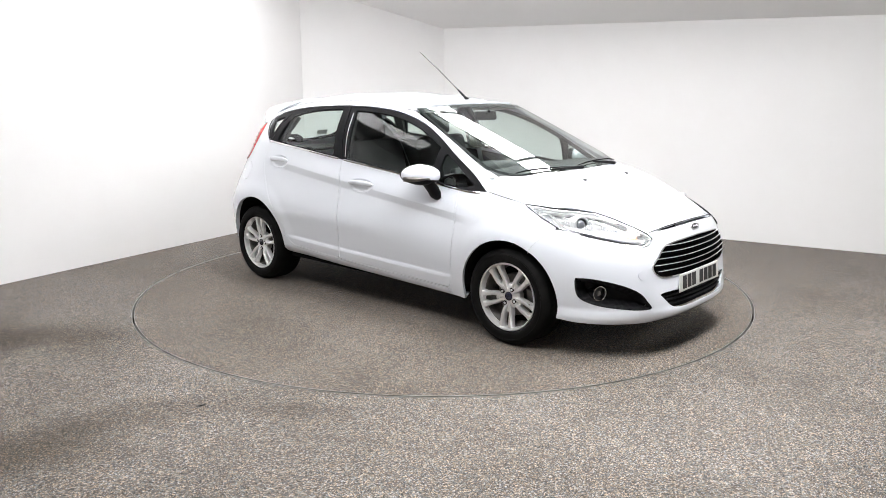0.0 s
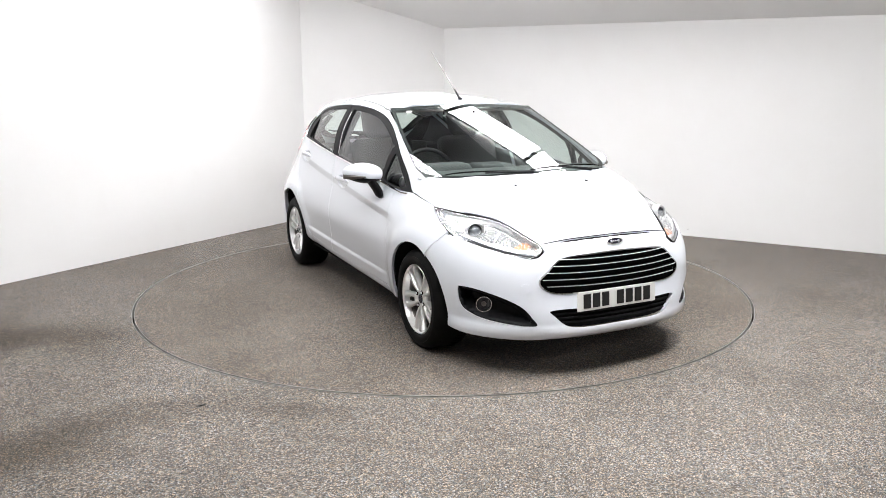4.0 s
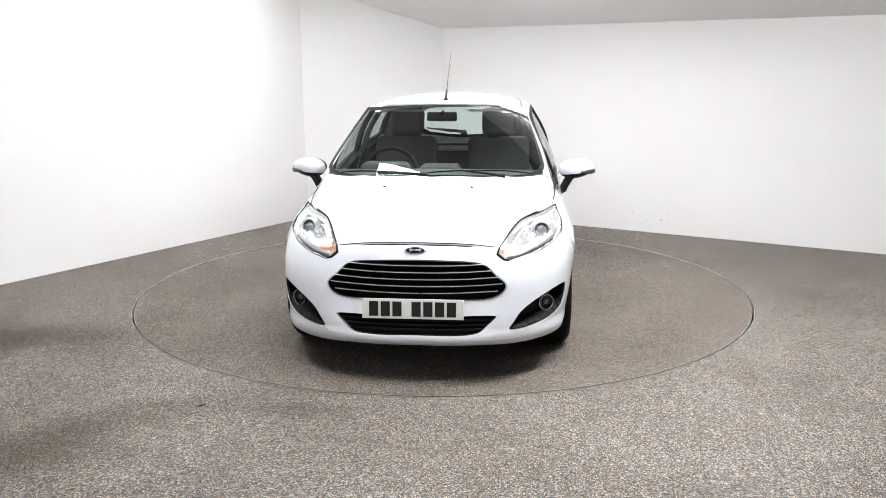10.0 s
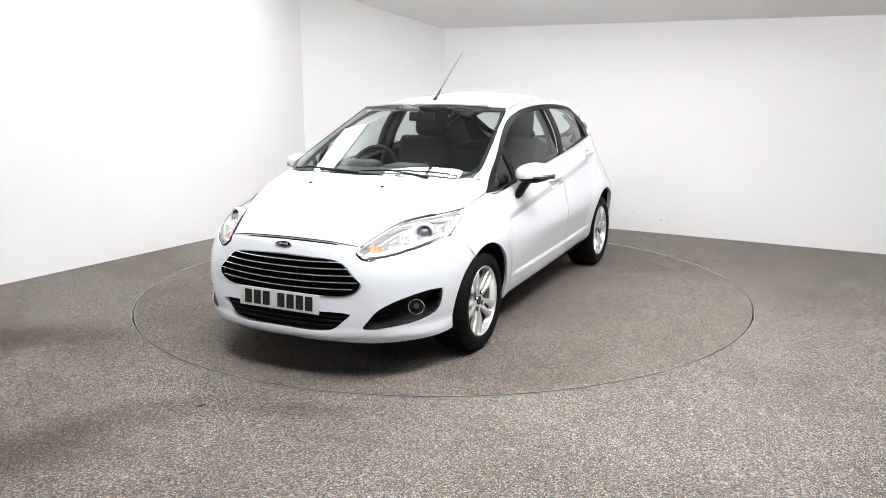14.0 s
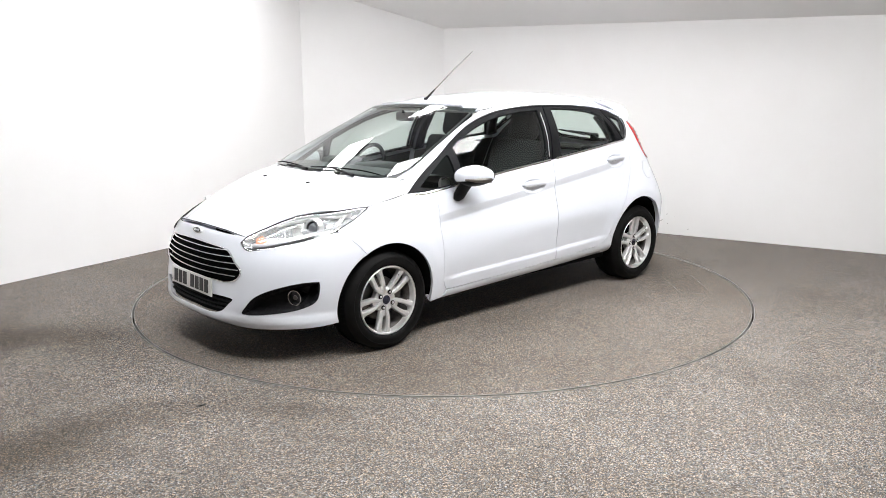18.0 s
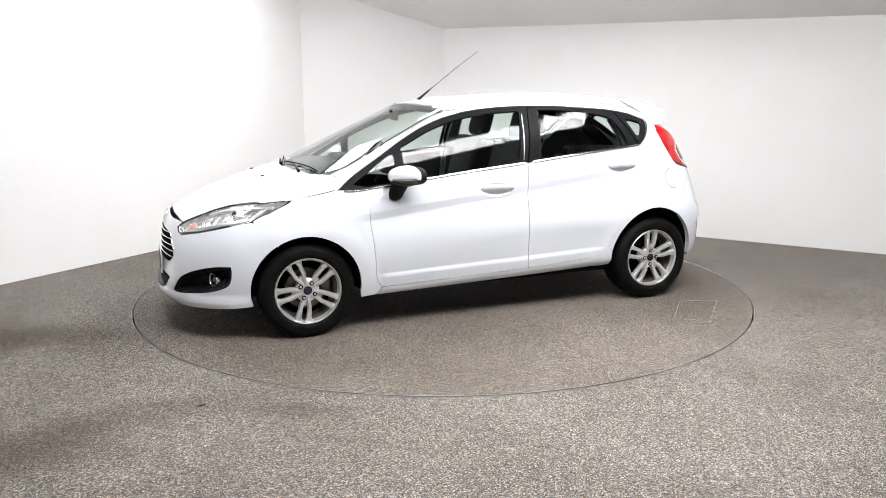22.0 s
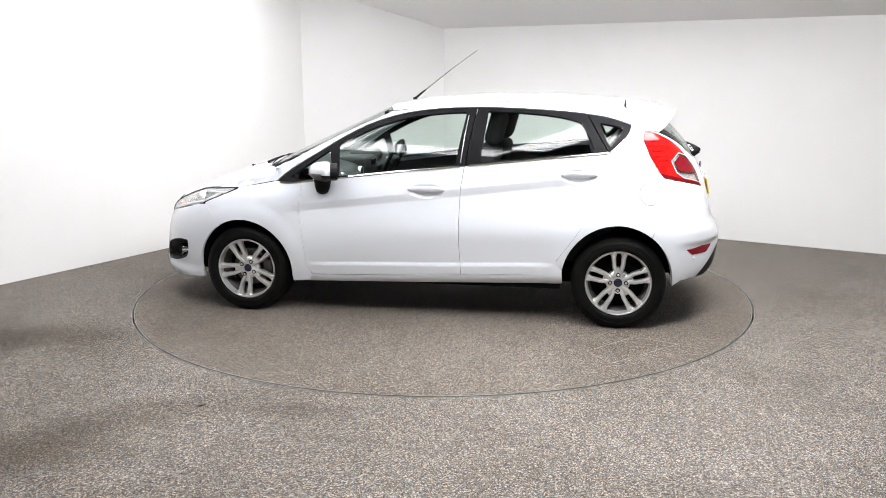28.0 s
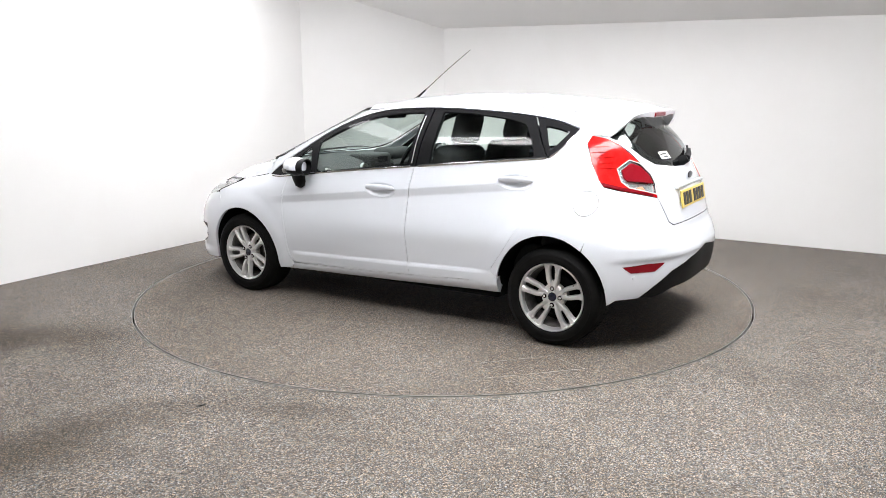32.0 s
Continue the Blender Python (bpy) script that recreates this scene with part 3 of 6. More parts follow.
# ---- the car's materials ----
FABRIC = shader("dark_seat_fabric", (0.034, 0.034, 0.036), 0.9)
grain(FABRIC, 260, 0.08, 0.001)
DASH = shader("dark_grey_soft_plastic", (0.045, 0.046, 0.048), 0.6)
grain(DASH, 350, 0.25, 0.0008)
LINER = shader("pale_headliner", (0.42, 0.41, 0.39), 0.9)
PLATE_WHITE = shader("white_reflective_plate", (0.72, 0.72, 0.69), 0.35)
PLATE_YELLOW = shader("yellow_reflective_plate", (0.76, 0.58, 0.13), 0.35)
INK = shader("black_plate_ink", (0.01, 0.01, 0.01), 0.4)
RED = shader("red_lamp_lens", (0.58, 0.010, 0.010), 0.12, Specular_IOR_Level=0.3)
mottled(RED, 22, (0.42, 0.006, 0.006), (0.66, 0.014, 0.012))
DARKRED = shader("dark_red_reflector", (0.20, 0.006, 0.012), 0.15, Specular_IOR_Level=0.4)
AMBER = shader("amber_bulb_cover", (0.70, 0.30, 0.16), 0.3)
SILVER = shader("lamp_reflector_silver", (0.80, 0.81, 0.82), 0.26, 0.75)
BLUE = shader("dark_blue_badge_enamel", (0.006, 0.008, 0.022), 0.2, Coat_Weight=0.5)
SMOKE = shader("dark_lamp_glass", (0.05, 0.05, 0.055), 0.03, 0.3)
STRIP = shader("satin_chrome", (0.85, 0.85, 0.86), 0.30, 0.85)
PROJECTOR = shader("projector_glass", (0.22, 0.23, 0.25), 0.06, 0.3)
PALE = shader("white_sticker", (0.75, 0.76, 0.74), 0.5)
MIRROR = shader("mirror_glass", (0.85, 0.86, 0.86), 0.01, 1.0)

car = tagged(new("car"), "white five-door hatchback parked on the round turntable", "car")
PAIRED = (car, car)


# ---- lines that neighbouring panels share, drawn once ----
def arch(cx, cz, rx, rz, a0, a1, n=22):
    return [(cx + rx * math.cos(radians(a0 + (a1 - a0) * i / n)), cz + rz * math.sin(radians(a0 + (a1 - a0) * i / n))) for i in range(n + 1)]


FRONT_ARCH, REAR_ARCH = (1.250, 0.285, 0.336, 0.333), (-1.231, 0.29, 0.342, 0.358)
DOOR_FRONT = curvy([(0.832, 0.872), (0.845, 0.77), (0.846, 0.67), (0.834, 0.568), (0.817, 0.419), (0.810, 0.320), (0.780, 0.262)], 16)
DOOR_MID = curvy([(-0.258, 0.992), (-0.250, 0.93), (-0.238, 0.835), (-0.235, 0.70), (-0.234, 0.544), (-0.239, 0.40), (-0.246, 0.298)], 14)
DOOR_REAR = curvy([(-1.172, 1.082), (-1.181, 0.962), (-1.168, 0.888), (-1.133, 0.815), (-1.045, 0.684), (-0.937, 0.526), (-0.835, 0.385), (-0.80, 0.345), (-0.755, 0.327)], 22)
BELT = curvy([(1.026, 0.866), (0.93, 0.862), (0.832, 0.872), (0.55, 0.908), (0.134, 0.956), (-0.258, 0.994), (-0.50, 1.019), (-0.881, 1.056), (-1.143, 1.079), (-1.172, 1.084)], 40)
DLO_TOP = curvy([(1.026, 0.876), (0.915, 0.961), (0.727, 1.074), (0.587, 1.160), (0.384, 1.258), (0.174, 1.320), (-0.05, 1.350), (-0.30, 1.360), (-0.576, 1.354), (-0.829, 1.338), (-1.021, 1.318), (-1.175, 1.290), (-1.298, 1.252)], 44)
DLO_TAIL = curvy([(-1.298, 1.252), (-1.288, 1.215), (-1.253, 1.162), (-1.210, 1.115), (-1.172, 1.084)], 10)
LAMP_EDGE = [(1.316, .727, .822), (1.377, .695, .816), (1.441, .665, .809), (1.516, .622, .801), (1.588, .579, .80), (1.662, .531, .788), (1.743, .493, .762),
             (1.838, .456, .723), (1.924, .419, .687), (1.955, .409, .653), (1.953, .445, .624), (1.941, .482, .617), (1.86, .588, .637), (1.766, .67, .663),
             (1.67, .725, .688), (1.572, .756, .712), (1.448, .756, .763)]
TAIL_EDGE = [(-1.378, .575, 1.212), (-1.366, .62, 1.165), (-1.412, .663, 1.065), (-1.472, .69, .967), (-1.5, .69, .93), (-1.594, .65, .906), (-1.752, .49, .86),
             (-1.733, .45, .925), (-1.694, .445, .996), (-1.632, .497, 1.07), (-1.527, .532, 1.16), (-1.457, .55, 1.195)]


def cut(line, x0, x1):
    """The part of a line between two x."""
    return [p for p in line if min(x0, x1) - 1e-6 <= p[0] <= max(x0, x1) + 1e-6]


def at(line, x):
    xs = sorted(line)
    return float(np.interp(x, [p[0] for p in xs], [p[1] for p in xs]))


def swage(x):
    """The height of the crease that runs under the door handles."""
    return 0.742 + 0.112 * (0.80 - x)


def low_crease(x):
    return 0.355 + 0.035 * (0.45 - x)


def side_relief(x, z):
    """The swage under the door handles, the lower door crease and the flared wheel arches."""
    c = swage(x)
    fade = ease((1.0 - x) / 0.25) * ease((x + 1.25) / 0.35)
    drop = min(1.0, max(0.0, (c - z) / 0.050))
    h = -0.017 * fade * (0.8 * drop + 0.2 * ease(drop)) * ease((z - c + 0.32) / 0.26)
    low = low_crease(x)
    h += 0.009 * ease((low - z) / 0.022) * ease((0.85 - x) / 0.2) * ease((x + 0.9) / 0.2)
    for cx, cz, rx, rz in (FRONT_ARCH, REAR_ARCH):
        d = math.hypot((x - cx) / rx, (z - cz) / rz)
        if d < 1.45:
            h += 0.012 * ease((1.42 - d) / 0.3)
    return h


CREASE_ROWS = [[(x, swage(x) + dz) for x in np.arange(-1.3, 1.05, 0.02)] for dz in (0.006, 0.0, -0.008, -0.022, -0.036, -0.046, -0.052, -0.060)]
CREASE_ROWS += [[(x, low_crease(x) + dz) for x in np.arange(-0.95, 0.9, 0.025)] for dz in (0.004, -0.008, -0.02, -0.032, -0.04)]


def bodywork():
    # bonnet
    half = [(1.962, 0.0), (1.960, 0.19), (1.935, 0.37), (1.924, 0.419), (1.838, 0.456), (1.743, 0.493), (1.662, 0.531), (1.588, 0.579), (1.516, 0.622),
            (1.441, 0.665), (1.377, 0.693), (1.316, 0.715), (1.25, 0.7215), (1.179, 0.7295), (1.10, 0.7355), (1.045, 0.7375), (1.030, 0.712), (1.042, 0.690), (1.072, 0.660), (1.116, 0.610), (1.167, 0.50), (1.217, 0.30), (1.242, 0.0)]
    loop = half + [(x, -y) for x, y in reversed(half) if y > 0]

    def fold(x, y):
        edge = 0.30 + 0.17 * (1.95 - x) / 0.8
        return 0.006 * ease((edge - abs(y) + 0.03) / 0.08) - 0.004
    bonnet = panel("bonnet", loop, TOP, PAINT, car, False, "white bonnet", step=0.03, lift=fold)
    rim = [(1.926, -.412), (1.936, -.37), (1.952, -.28), (1.961, -.19), (1.9625, 0), (1.961, .19), (1.952, .28), (1.936, .37), (1.926, .412)]
    # added dark tube, standing in for the dark of the front shut gap
    part("bonnet_gap_line", tube([TOP.meet(x + 0.001, y)[0] + Vector((0, 0, -0.0012)) for x, y in rim], 0.0026, 8), LINING, bonnet, "dark seam below the bonnet's front edge")
    for s in (1, -1):
        bm = box(bmesh.new(), (-0.012, -0.008, 0), (0.012, 0.008, 0.009), None, 0.003)
        o = part("washer_jet", bm, BLACK, bonnet, "black washer jet")
        p, n = TOP.meet(1.405, s * 0.252)
        o.matrix_basis = Matrix.Translation(p)
    side = [(1.36, .7035), (1.316, .7155), (1.25, .7220), (1.179, .7300), (1.10, .7360), (1.045, .7380)]
    # added dark tubes, standing in for the dark of the side gaps
    pair("bonnet_side_gap_line", tube([TOP.meet(*p)[0] + Vector((0, 0, -0.0022)) for p in curvy(side, 16)], 0.0022, 8), LINING, (bonnet, bonnet), "dark seam along the bonnet's side")
    # front wings
    low = arch(*FRONT_ARCH, 61, 186)
    loop = [(1.026, 0.873)] + [(1.10, 0.859), (1.179, 0.846), (1.25, 0.835), (1.316, 0.822), (1.40, 0.785), (1.448, 0.763), (1.545, 0.722), (1.53, 0.705), (1.468, 0.643), (1.413, 0.577)] \
        + low + [(0.912, 0.205), (0.80, 0.215), (0.776, 0.25)] + DOOR_FRONT[::-1][1:] + cut(BELT, 0.84, 1.02)
    panel("front_wing", loop, SIDE, PAINT, PAIRED, label="white front wing", lift=side_relief, step=0.03, rows=CREASE_ROWS, gap=0.0009)
    seam = [(1.33, .70, .832), (1.25, .708, .846), (1.179, .718, .858), (1.10, .727, .868), (1.03, .737, .876)]
    strip = [(x, y + 0.012, z - 0.022) for x, y, z in seam] + [(x, y - 0.03, z + 0.02) for x, y, z in seam[::-1]]
    panel("wing_flange", flat_loop(strip, SLANT), SLANT, PAINT, PAIRED, label="white flange under the bonnet edge", lift=-0.005, step=0.02, rim=0, gap=0)
    # doors
    bottom_f = [(0.76, 0.258), (0.3, 0.272), (-0.2, 0.294)]
    cup_f, cup_r = oval(-0.016, 0.836, 0.122, 0.047, power=2.3), oval(-0.982, 0.940, 0.116, 0.045, power=2.3)
    loop = DOOR_FRONT + bottom_f + DOOR_MID[::-1] + cut(BELT, -0.25, 0.83)[::-1]
    doors_f = panel("front_door", loop, SIDE, PAINT, PAIRED, label="white front door", holes=[cup_f], lift=side_relief, step=0.028, rows=CREASE_ROWS, gap=0.0008)
    loop = [(x - 0.002, z) for x, z in DOOR_MID] + [(-0.30, 0.298), (-0.70, 0.322)] + DOOR_REAR[::-1] + cut(BELT, -1.16, -0.27)[::-1]
    doors_r = panel("rear_door", loop, SIDE, PAINT, PAIRED, label="white rear door", holes=[cup_r], lift=side_relief, step=0.028, rows=CREASE_ROWS, gap=0.0008)
    for doors, cup, cx, cz, w in ((doors_f, cup_f, -0.016, 0.836, 0.122), (doors_r, cup_r, -0.982, 0.940, 0.116)):
        def dish(x, z):
            r = math.hypot((x - cx) / w, (z - cz) / 0.047)
            return side_relief(x, z) - 0.013 * ease((1.0 - r) / 0.35)
        panel("handle_cup", cup, SIDE, PAINT, doors, lift=dish, step=0.010, rim=0, gap=0.0)
        # the grip: a bowed bar standing off the door
        bm = bmesh.new()
        rings = []
        for i in range(17):
            u = -1 + 2 * i / 16
            x = cx + u * (w - 0.002)
            z = cz + 0.008 + 0.004 * (1 - u * u)
            p, n = SIDE.meet(x, z)
            off = 0.015 * (1 - abs(u) ** 6) ** 0.5 + side_relief(x, z) - 0.004
            hz = 0.016 * (1 - abs(u) ** 6) ** 0.5 + 0.002
            ring = []
            for k in range(10):
                a = 2 * math.pi * k / 10
                ring.append(bm.verts.new(p + n * (off + 0.010 * math.cos(a)) + Vector((0, 0, hz * math.sin(a)))))
            rings.append(ring)
        for a, b in zip(rings, rings[1:]):
            for k in range(10):
                bm.faces.new((a[k], a[(k + 1) % 10], b[(k + 1) % 10], b[k]))
        bm.faces.new(rings[0])
        bm.faces.new(rings[-1])
        bmesh.ops.recalc_face_normals(bm, faces=bm.faces[:])
        pair("handle", bm, PAINT, doors, "white pull handle")
    # sills, rounded and tucked under at the bottom
    def tuck(x, z):
        top = 0.253 + (0.773 - x) * 0.0456
        k = ease((-0.66 - x) / 0.16)
        return 0.007 * (1 - k) + side_relief(x, z) * k - 0.022 * max(0.0, (top - 0.012 - z) / 0.055) ** 2
    loop = [(0.905, 0.200), (0.80, 0.211), (0.772, 0.253), (0.3, 0.270), (-0.2, 0.292), (-0.70, 0.320), (-0.76, 0.325), (-0.80, 0.342), (-0.838, 0.382), (-0.85, 0.397), (-0.893, 0.357), (-0.897, 0.25), (-0.3, 0.232), (0.35, 0.212)]
    panel("sill", loop, SIDE, PAINT, PAIRED, label="white sill below the doors", step=0.018, lift=tuck, rim=0.05, gap=0.0006)
    # rear quarters with the window pillar
    low = arch(*REAR_ARCH, 4, 126.5)
    loop = DLO_TAIL[::-1] + [(-1.262, 1.300), (-1.275, 1.352), (-1.335, 1.288), (-1.378, 1.212), (-1.366, 1.165), (-1.412, 1.065), (-1.472, 0.967), (-1.5, 0.93), (-1.594, 0.906),
                             (-1.570, 0.849), (-1.532, 0.762), (-1.469, 0.674), (-1.452, 0.637)] + low[::-1] + [(-0.895, 0.36), (-0.853, 0.40)] + [p for p in DOOR_REAR[::-1] if p[1] > 0.40]
    fuel = oval(-1.422, 0.840, 0.071, 0.070, 32)
    wings = panel("rear_quarter", loop, SIDE, PAINT, PAIRED, label="white rear quarter panel", lift=side_relief, step=0.03, holes=[fuel], rows=CREASE_ROWS, gap=0.0007)
    cap = panel("fuel_flap", shrink(fuel, 0.002), SIDE, PAINT, PAIRED, label="round white fuel flap", lift=side_relief, step=0.02)
    # flat oval of another material draws the notch's shading
    panel("flap_notch_mark", oval(-1.488, 0.838, 0.012, 0.006, 16), SIDE, STRIP, cap, label="thumb notch, its shading drawn as a satin oval", lift=lambda x, z: side_relief(x, z) + 0.0012, rim=0, step=0.01, gap=0)
    # flanges behind the joints, so that they read as fine lines
    for nm, line in (("wing_joint", [(1.545, .722), (1.53, .705), (1.468, .643), (1.413, .577)]), ("bumper_joint", [(-1.594, .906), (-1.570, .849), (-1.532, .762), (-1.469, .674), (-1.452, .637), (-1.436, .590)]),
                     ("sill_joint", [(-0.70, .321), (-0.76, .326), (-0.80, .344), (-0.838, .384), (-0.852, .399)]), ("sill_joint", [(0.80, .213), (0.774, .252), (0.3, .271), (-0.2, .293), (-0.70, .321)])):
        wide = 0.012 if nm == "wing_joint" else 0.007
        strip = [(x, z + wide) for x, z in line] + [(x, z - wide) for x, z in line[::-1]]
        deep = 0.008 if line[0][0] > 0.7 and nm == "sill_joint" else 0.0012 if nm == "sill_joint" else 0.003
        panel(nm, strip, SIDE, PAINT, PAIRED, lift=lambda x, z: side_relief(x, z) - deep, rim=0, step=0.02, gap=0)
    panel("pillar_joint", [(-1.20, 1.265), (-1.235, 1.345), (-1.29, 1.365), (-1.42, 1.275), (-1.475, 1.225), (-1.465, 1.18), (-1.40, 1.17), (-1.33, 1.15)], SIDE, PAINT, PAIRED, lift=-0.007, rim=0, step=0.02, gap=0)
    panel("sill_end", [(-0.79, .33), (-0.825, .43), (-0.885, .40), (-0.893, .30)], SIDE, PAINT, PAIRED, lift=lambda x, z: side_relief(x, z) - 0.003, rim=0, step=0.02, gap=0)
    panel("spoiler_joint", [(-1.22, .36), (-1.22, .48), (-1.30, .53), (-1.385, .55), (-1.40, .47), (-1.33, .36)], TOP, PAINT, PAIRED, lift=-0.008, rim=0, step=0.02, gap=0)
    # roof rails with the windscreen pillars
    rail = [(x, SIDE.meet(x, z)[0].y, z) for x, z in DLO_TOP]
    upper = [(1.060, .705, .925), (1.075, .680, .962), (1.04, .680, .985), (1.0, .683, .998), (.96, .687, 1.012), (.86, .673, 1.06), (.71, .646, 1.135), (.47, .601, 1.25), (.255, .559, 1.337), (.1, .537, 1.36), (-.3, .525, 1.392),
             (-.8, .50, 1.385), (-1.25, .43, 1.348), (-1.275, .42, 1.345)]
    loop = flat_loop(rail + [(-1.27, .535, 1.31)] + upper[::-1], SLANT)
    panel("roof_rail", loop, SLANT, PAINT, PAIRED, label="white window pillar and roof rail", step=0.025, lift=lambda a, b: -0.007 * ease((a - 1.0) / 0.03))
    # roof
    half = [(0.331, 0.0), (0.316, 0.3), (0.288, 0.46), (0.254, 0.556), (0.1, 0.532), (-0.3, 0.522), (-0.8, 0.497), (-1.25, 0.427), (-1.262, 0.25), (-1.265, 0.0)]
    roof = panel("roof", half + [(x, -y) for x, y in reversed(half) if y > 0], TOP, PAINT, car, False, "white roof", step=0.045, gap=0.004)
    line = [(0.254, 0.5575), (0.1, 0.534), (-0.3, 0.524), (-0.8, 0.499), (-1.25, 0.429)]
    panel("roof_ditch", [(x, y + 0.005) for x, y in line] + [(x, y - 0.005) for x, y in line[::-1]], TOP, DASH, (roof, roof), label="dark roof ditch strip", step=0.04, lift=0.0008, rim=0, gap=0)
    # front bumper
    g_half = curvy([(0.0, 0.636), (0.166, 0.632), (0.308, 0.621), (0.356, 0.605), (0.418, 0.551), (0.462, 0.508), (0.455, 0.478), (0.411, 0.447), (0.346, 0.433), (0.265, 0.431), (0.0, 0.430)], 36)
    l_half = curvy([(0.0, 0.345), (0.415, 0.346), (0.405, 0.335), (0.374, 0.306), (0.342, 0.277), (0.297, 0.261), (0.0, 0.258)], 26)
    grille, lower = both_sides(g_half), both_sides(l_half)
    fog3 = [(1.690, .776, .456), (1.688, .779, .440), (1.698, .777, .372), (1.716, .766, .338), (1.770, .728, .308), (1.835, .675, .290), (1.974, .509, .272), (1.993, .472, .278), (1.985, .50, .318),
            (1.969, .535, .362), (1.930, .593, .401), (1.851, .676, .437), (1.762, .742, .456)]
    fog = flat_loop(curvy(fog3 + fog3[:1], 64)[:-1], NOSE)
    lamp_low = flat_loop(LAMP_EDGE[8:16], NOSE)
    half = [(FRONT.to2d((0, y, z))) for y, z in ((0, .705), (.19, .702), (.374, .690))]
    half = moved(half, FRONT, NOSE) + lamp_low
    gap_line = [(1.545, .722), (1.53, .705), (1.468, .643), (1.413, .577)]
    half += moved(gap_line[1:], SIDE, NOSE)
    half += moved(arch(*FRONT_ARCH, 59, -6, 14), SIDE, NOSE) + moved([(1.57, .205)], SIDE, NOSE)
    half += flat_loop([(1.68, .734, .2), (1.787, .672, .198), (1.894, .56, .2), (1.95, .46, .202), (2.0, .3, .208), (2.01, .0, .208)], NOSE)

    def chin(a, z):
        y = 1.0 * math.sin(a)
        return 0.018 * ease((0.290 - z) / 0.07) * ease((1.10 - abs(a)) / 0.3) + 0.008 * ease((abs(a) - 1.0) / 0.12)
    bumper = panel("front_bumper", both_sides([(max(a, 0.0), b) for a, b in half]), NOSE, PAINT, car, False, "white front bumper", step=0.026, lift=chin, gap=0.0009,
                   holes=[moved(grille, FRONT, NOSE), moved(lower, FRONT, NOSE), fog, [(-a, b) for a, b in fog]], rim=0.022)
    # upper grille: dark backing, chrome surround, five chrome-edged bars
    part_grille(bumper, grille, lower, g_half, l_half)
    rimline = np.array(dense(fog, 0.01))

    def dish(a, b):
        return -0.004 - 0.066 * ease(float(np.min(np.hypot(rimline[:, 0] - a, rimline[:, 1] - b))) / 0.045)
    fogs = panel("fog_recess", fog, NOSE, BLACK, (bumper, bumper), label="black fog lamp surround", lift=dish, rim=0, step=0.012, gap=0.0)
    for s, host in zip((1, -1), fogs):
        c = Vector((1.775, s * 0.668, 0.363))
        turn = Matrix.Translation(c) @ Vector((0.90, s * 0.42, 0)).to_track_quat("Y", "Z").to_matrix().to_4x4()
        part("fog_bezel", turned([(0.037, -0.05), (0.037, 0.012), (0.039, 0.016), (0.0425, 0.016), (0.044, 0.008), (0.044, -0.05)], 40, turn), CHROME, host, "chrome fog lamp ring", True)
        part("fog_lens", turned([(0, 0.006), (0.02, 0.004), (0.036, -0.004), (0.036, -0.03), (0, -0.034)], 40, turn), SMOKE, host, "round clear fog lamp", True)
        part("fog_bulb", turned([(0, 0.012), (0.012, 0.010), (0.014, 0.004), (0, 0.004)], 24, turn), STEEL, host, "silver bulb cap", True)
    # tow-eye cover, a faint round cap beside the grille
    panel("tow_cover", moved(oval(-0.525, 0.468, 0.026, 0.026, 28), FRONT, NOSE), NOSE, PAINT, bumper, False, "round white tow-eye cover", step=0.012, lift=0.0035, rim=0.006, gap=0)
    # rear bumper
    half = flat_loop([(-1.85, 0, .70), (-1.84, .2, .70), (-1.815, .39, .697), (-1.80, .435, .72), (-1.752, .488, .862), (-1.594, .650, .908)], STERN)
    half += moved([(-1.570, 0.849), (-1.532, 0.762), (-1.469, 0.674), (-1.452, 0.637)], SIDE, STERN)
    half += moved(arch(*REAR_ARCH, 127, 184, 14), SIDE, STERN)
    half += flat_loop([(-1.62, .76, .300), (-1.73, .68, .308), (-1.80, .615, .370), (-1.868, .49, .446), (-1.92, .29, .497), (-1.93, 0, .530)], STERN)

    def rear_shelf(a, z):
        return 0.012 * ease((z - 0.50) / 0.05) * ease((0.66 - z) / 0.06) * ease((1.0 - abs(a)) / 0.2) + 0.008 * ease((abs(a) - 1.0) / 0.12)
    refl = flat_loop([(-1.650, .764, .496), (-1.69, .73, .458), (-1.79, .602, .456), (-1.826, .535, .502), (-1.76, .65, .506)], STERN)
    stern = panel("rear_bumper", both_sides([(max(a, 0.0), b) for a, b in half]), STERN, PAINT, car, False, "white rear bumper", step=0.03, lift=rear_shelf, rim=0.03, gap=0.0009,
                  holes=[refl, [(-a, b) for a, b in refl]])
    panel("reflector", refl, STERN, DARKRED, (stern, stern), label="dark red bumper reflector", lift=0.002, step=0.02, gap=0.002)
    half = flat_loop([(-1.93, 0, .526), (-1.92, .29, .493), (-1.868, .49, .442), (-1.80, .615, .366), (-1.735, .675, .306), (-1.80, .59, .30), (-1.86, .45, .335), (-1.89, .25, .34), (-1.90, 0, .34)], STERN)
    panel("rear_valance", both_sides([(max(a, 0.0), b) for a, b in half]), STERN, BLACK, stern, False, "textured black lower bumper", step=0.035, lift=-0.004, rim=0.05)
    for s in (1, -1):
        p, n = STERN.meet(s * 0.79, 0.432)
        part("parking_sensor", turned([(0, 0.004), (0.010, 0.003), (0.012, 0.0), (0.012, -0.01)], 20, Matrix.Translation(p) @ n.to_track_quat("Y", "Z").to_matrix().to_4x4()), PAINT, stern, "small round white sensor", True)
    return bonnet, doors_f, doors_r, bumper, stern, roof


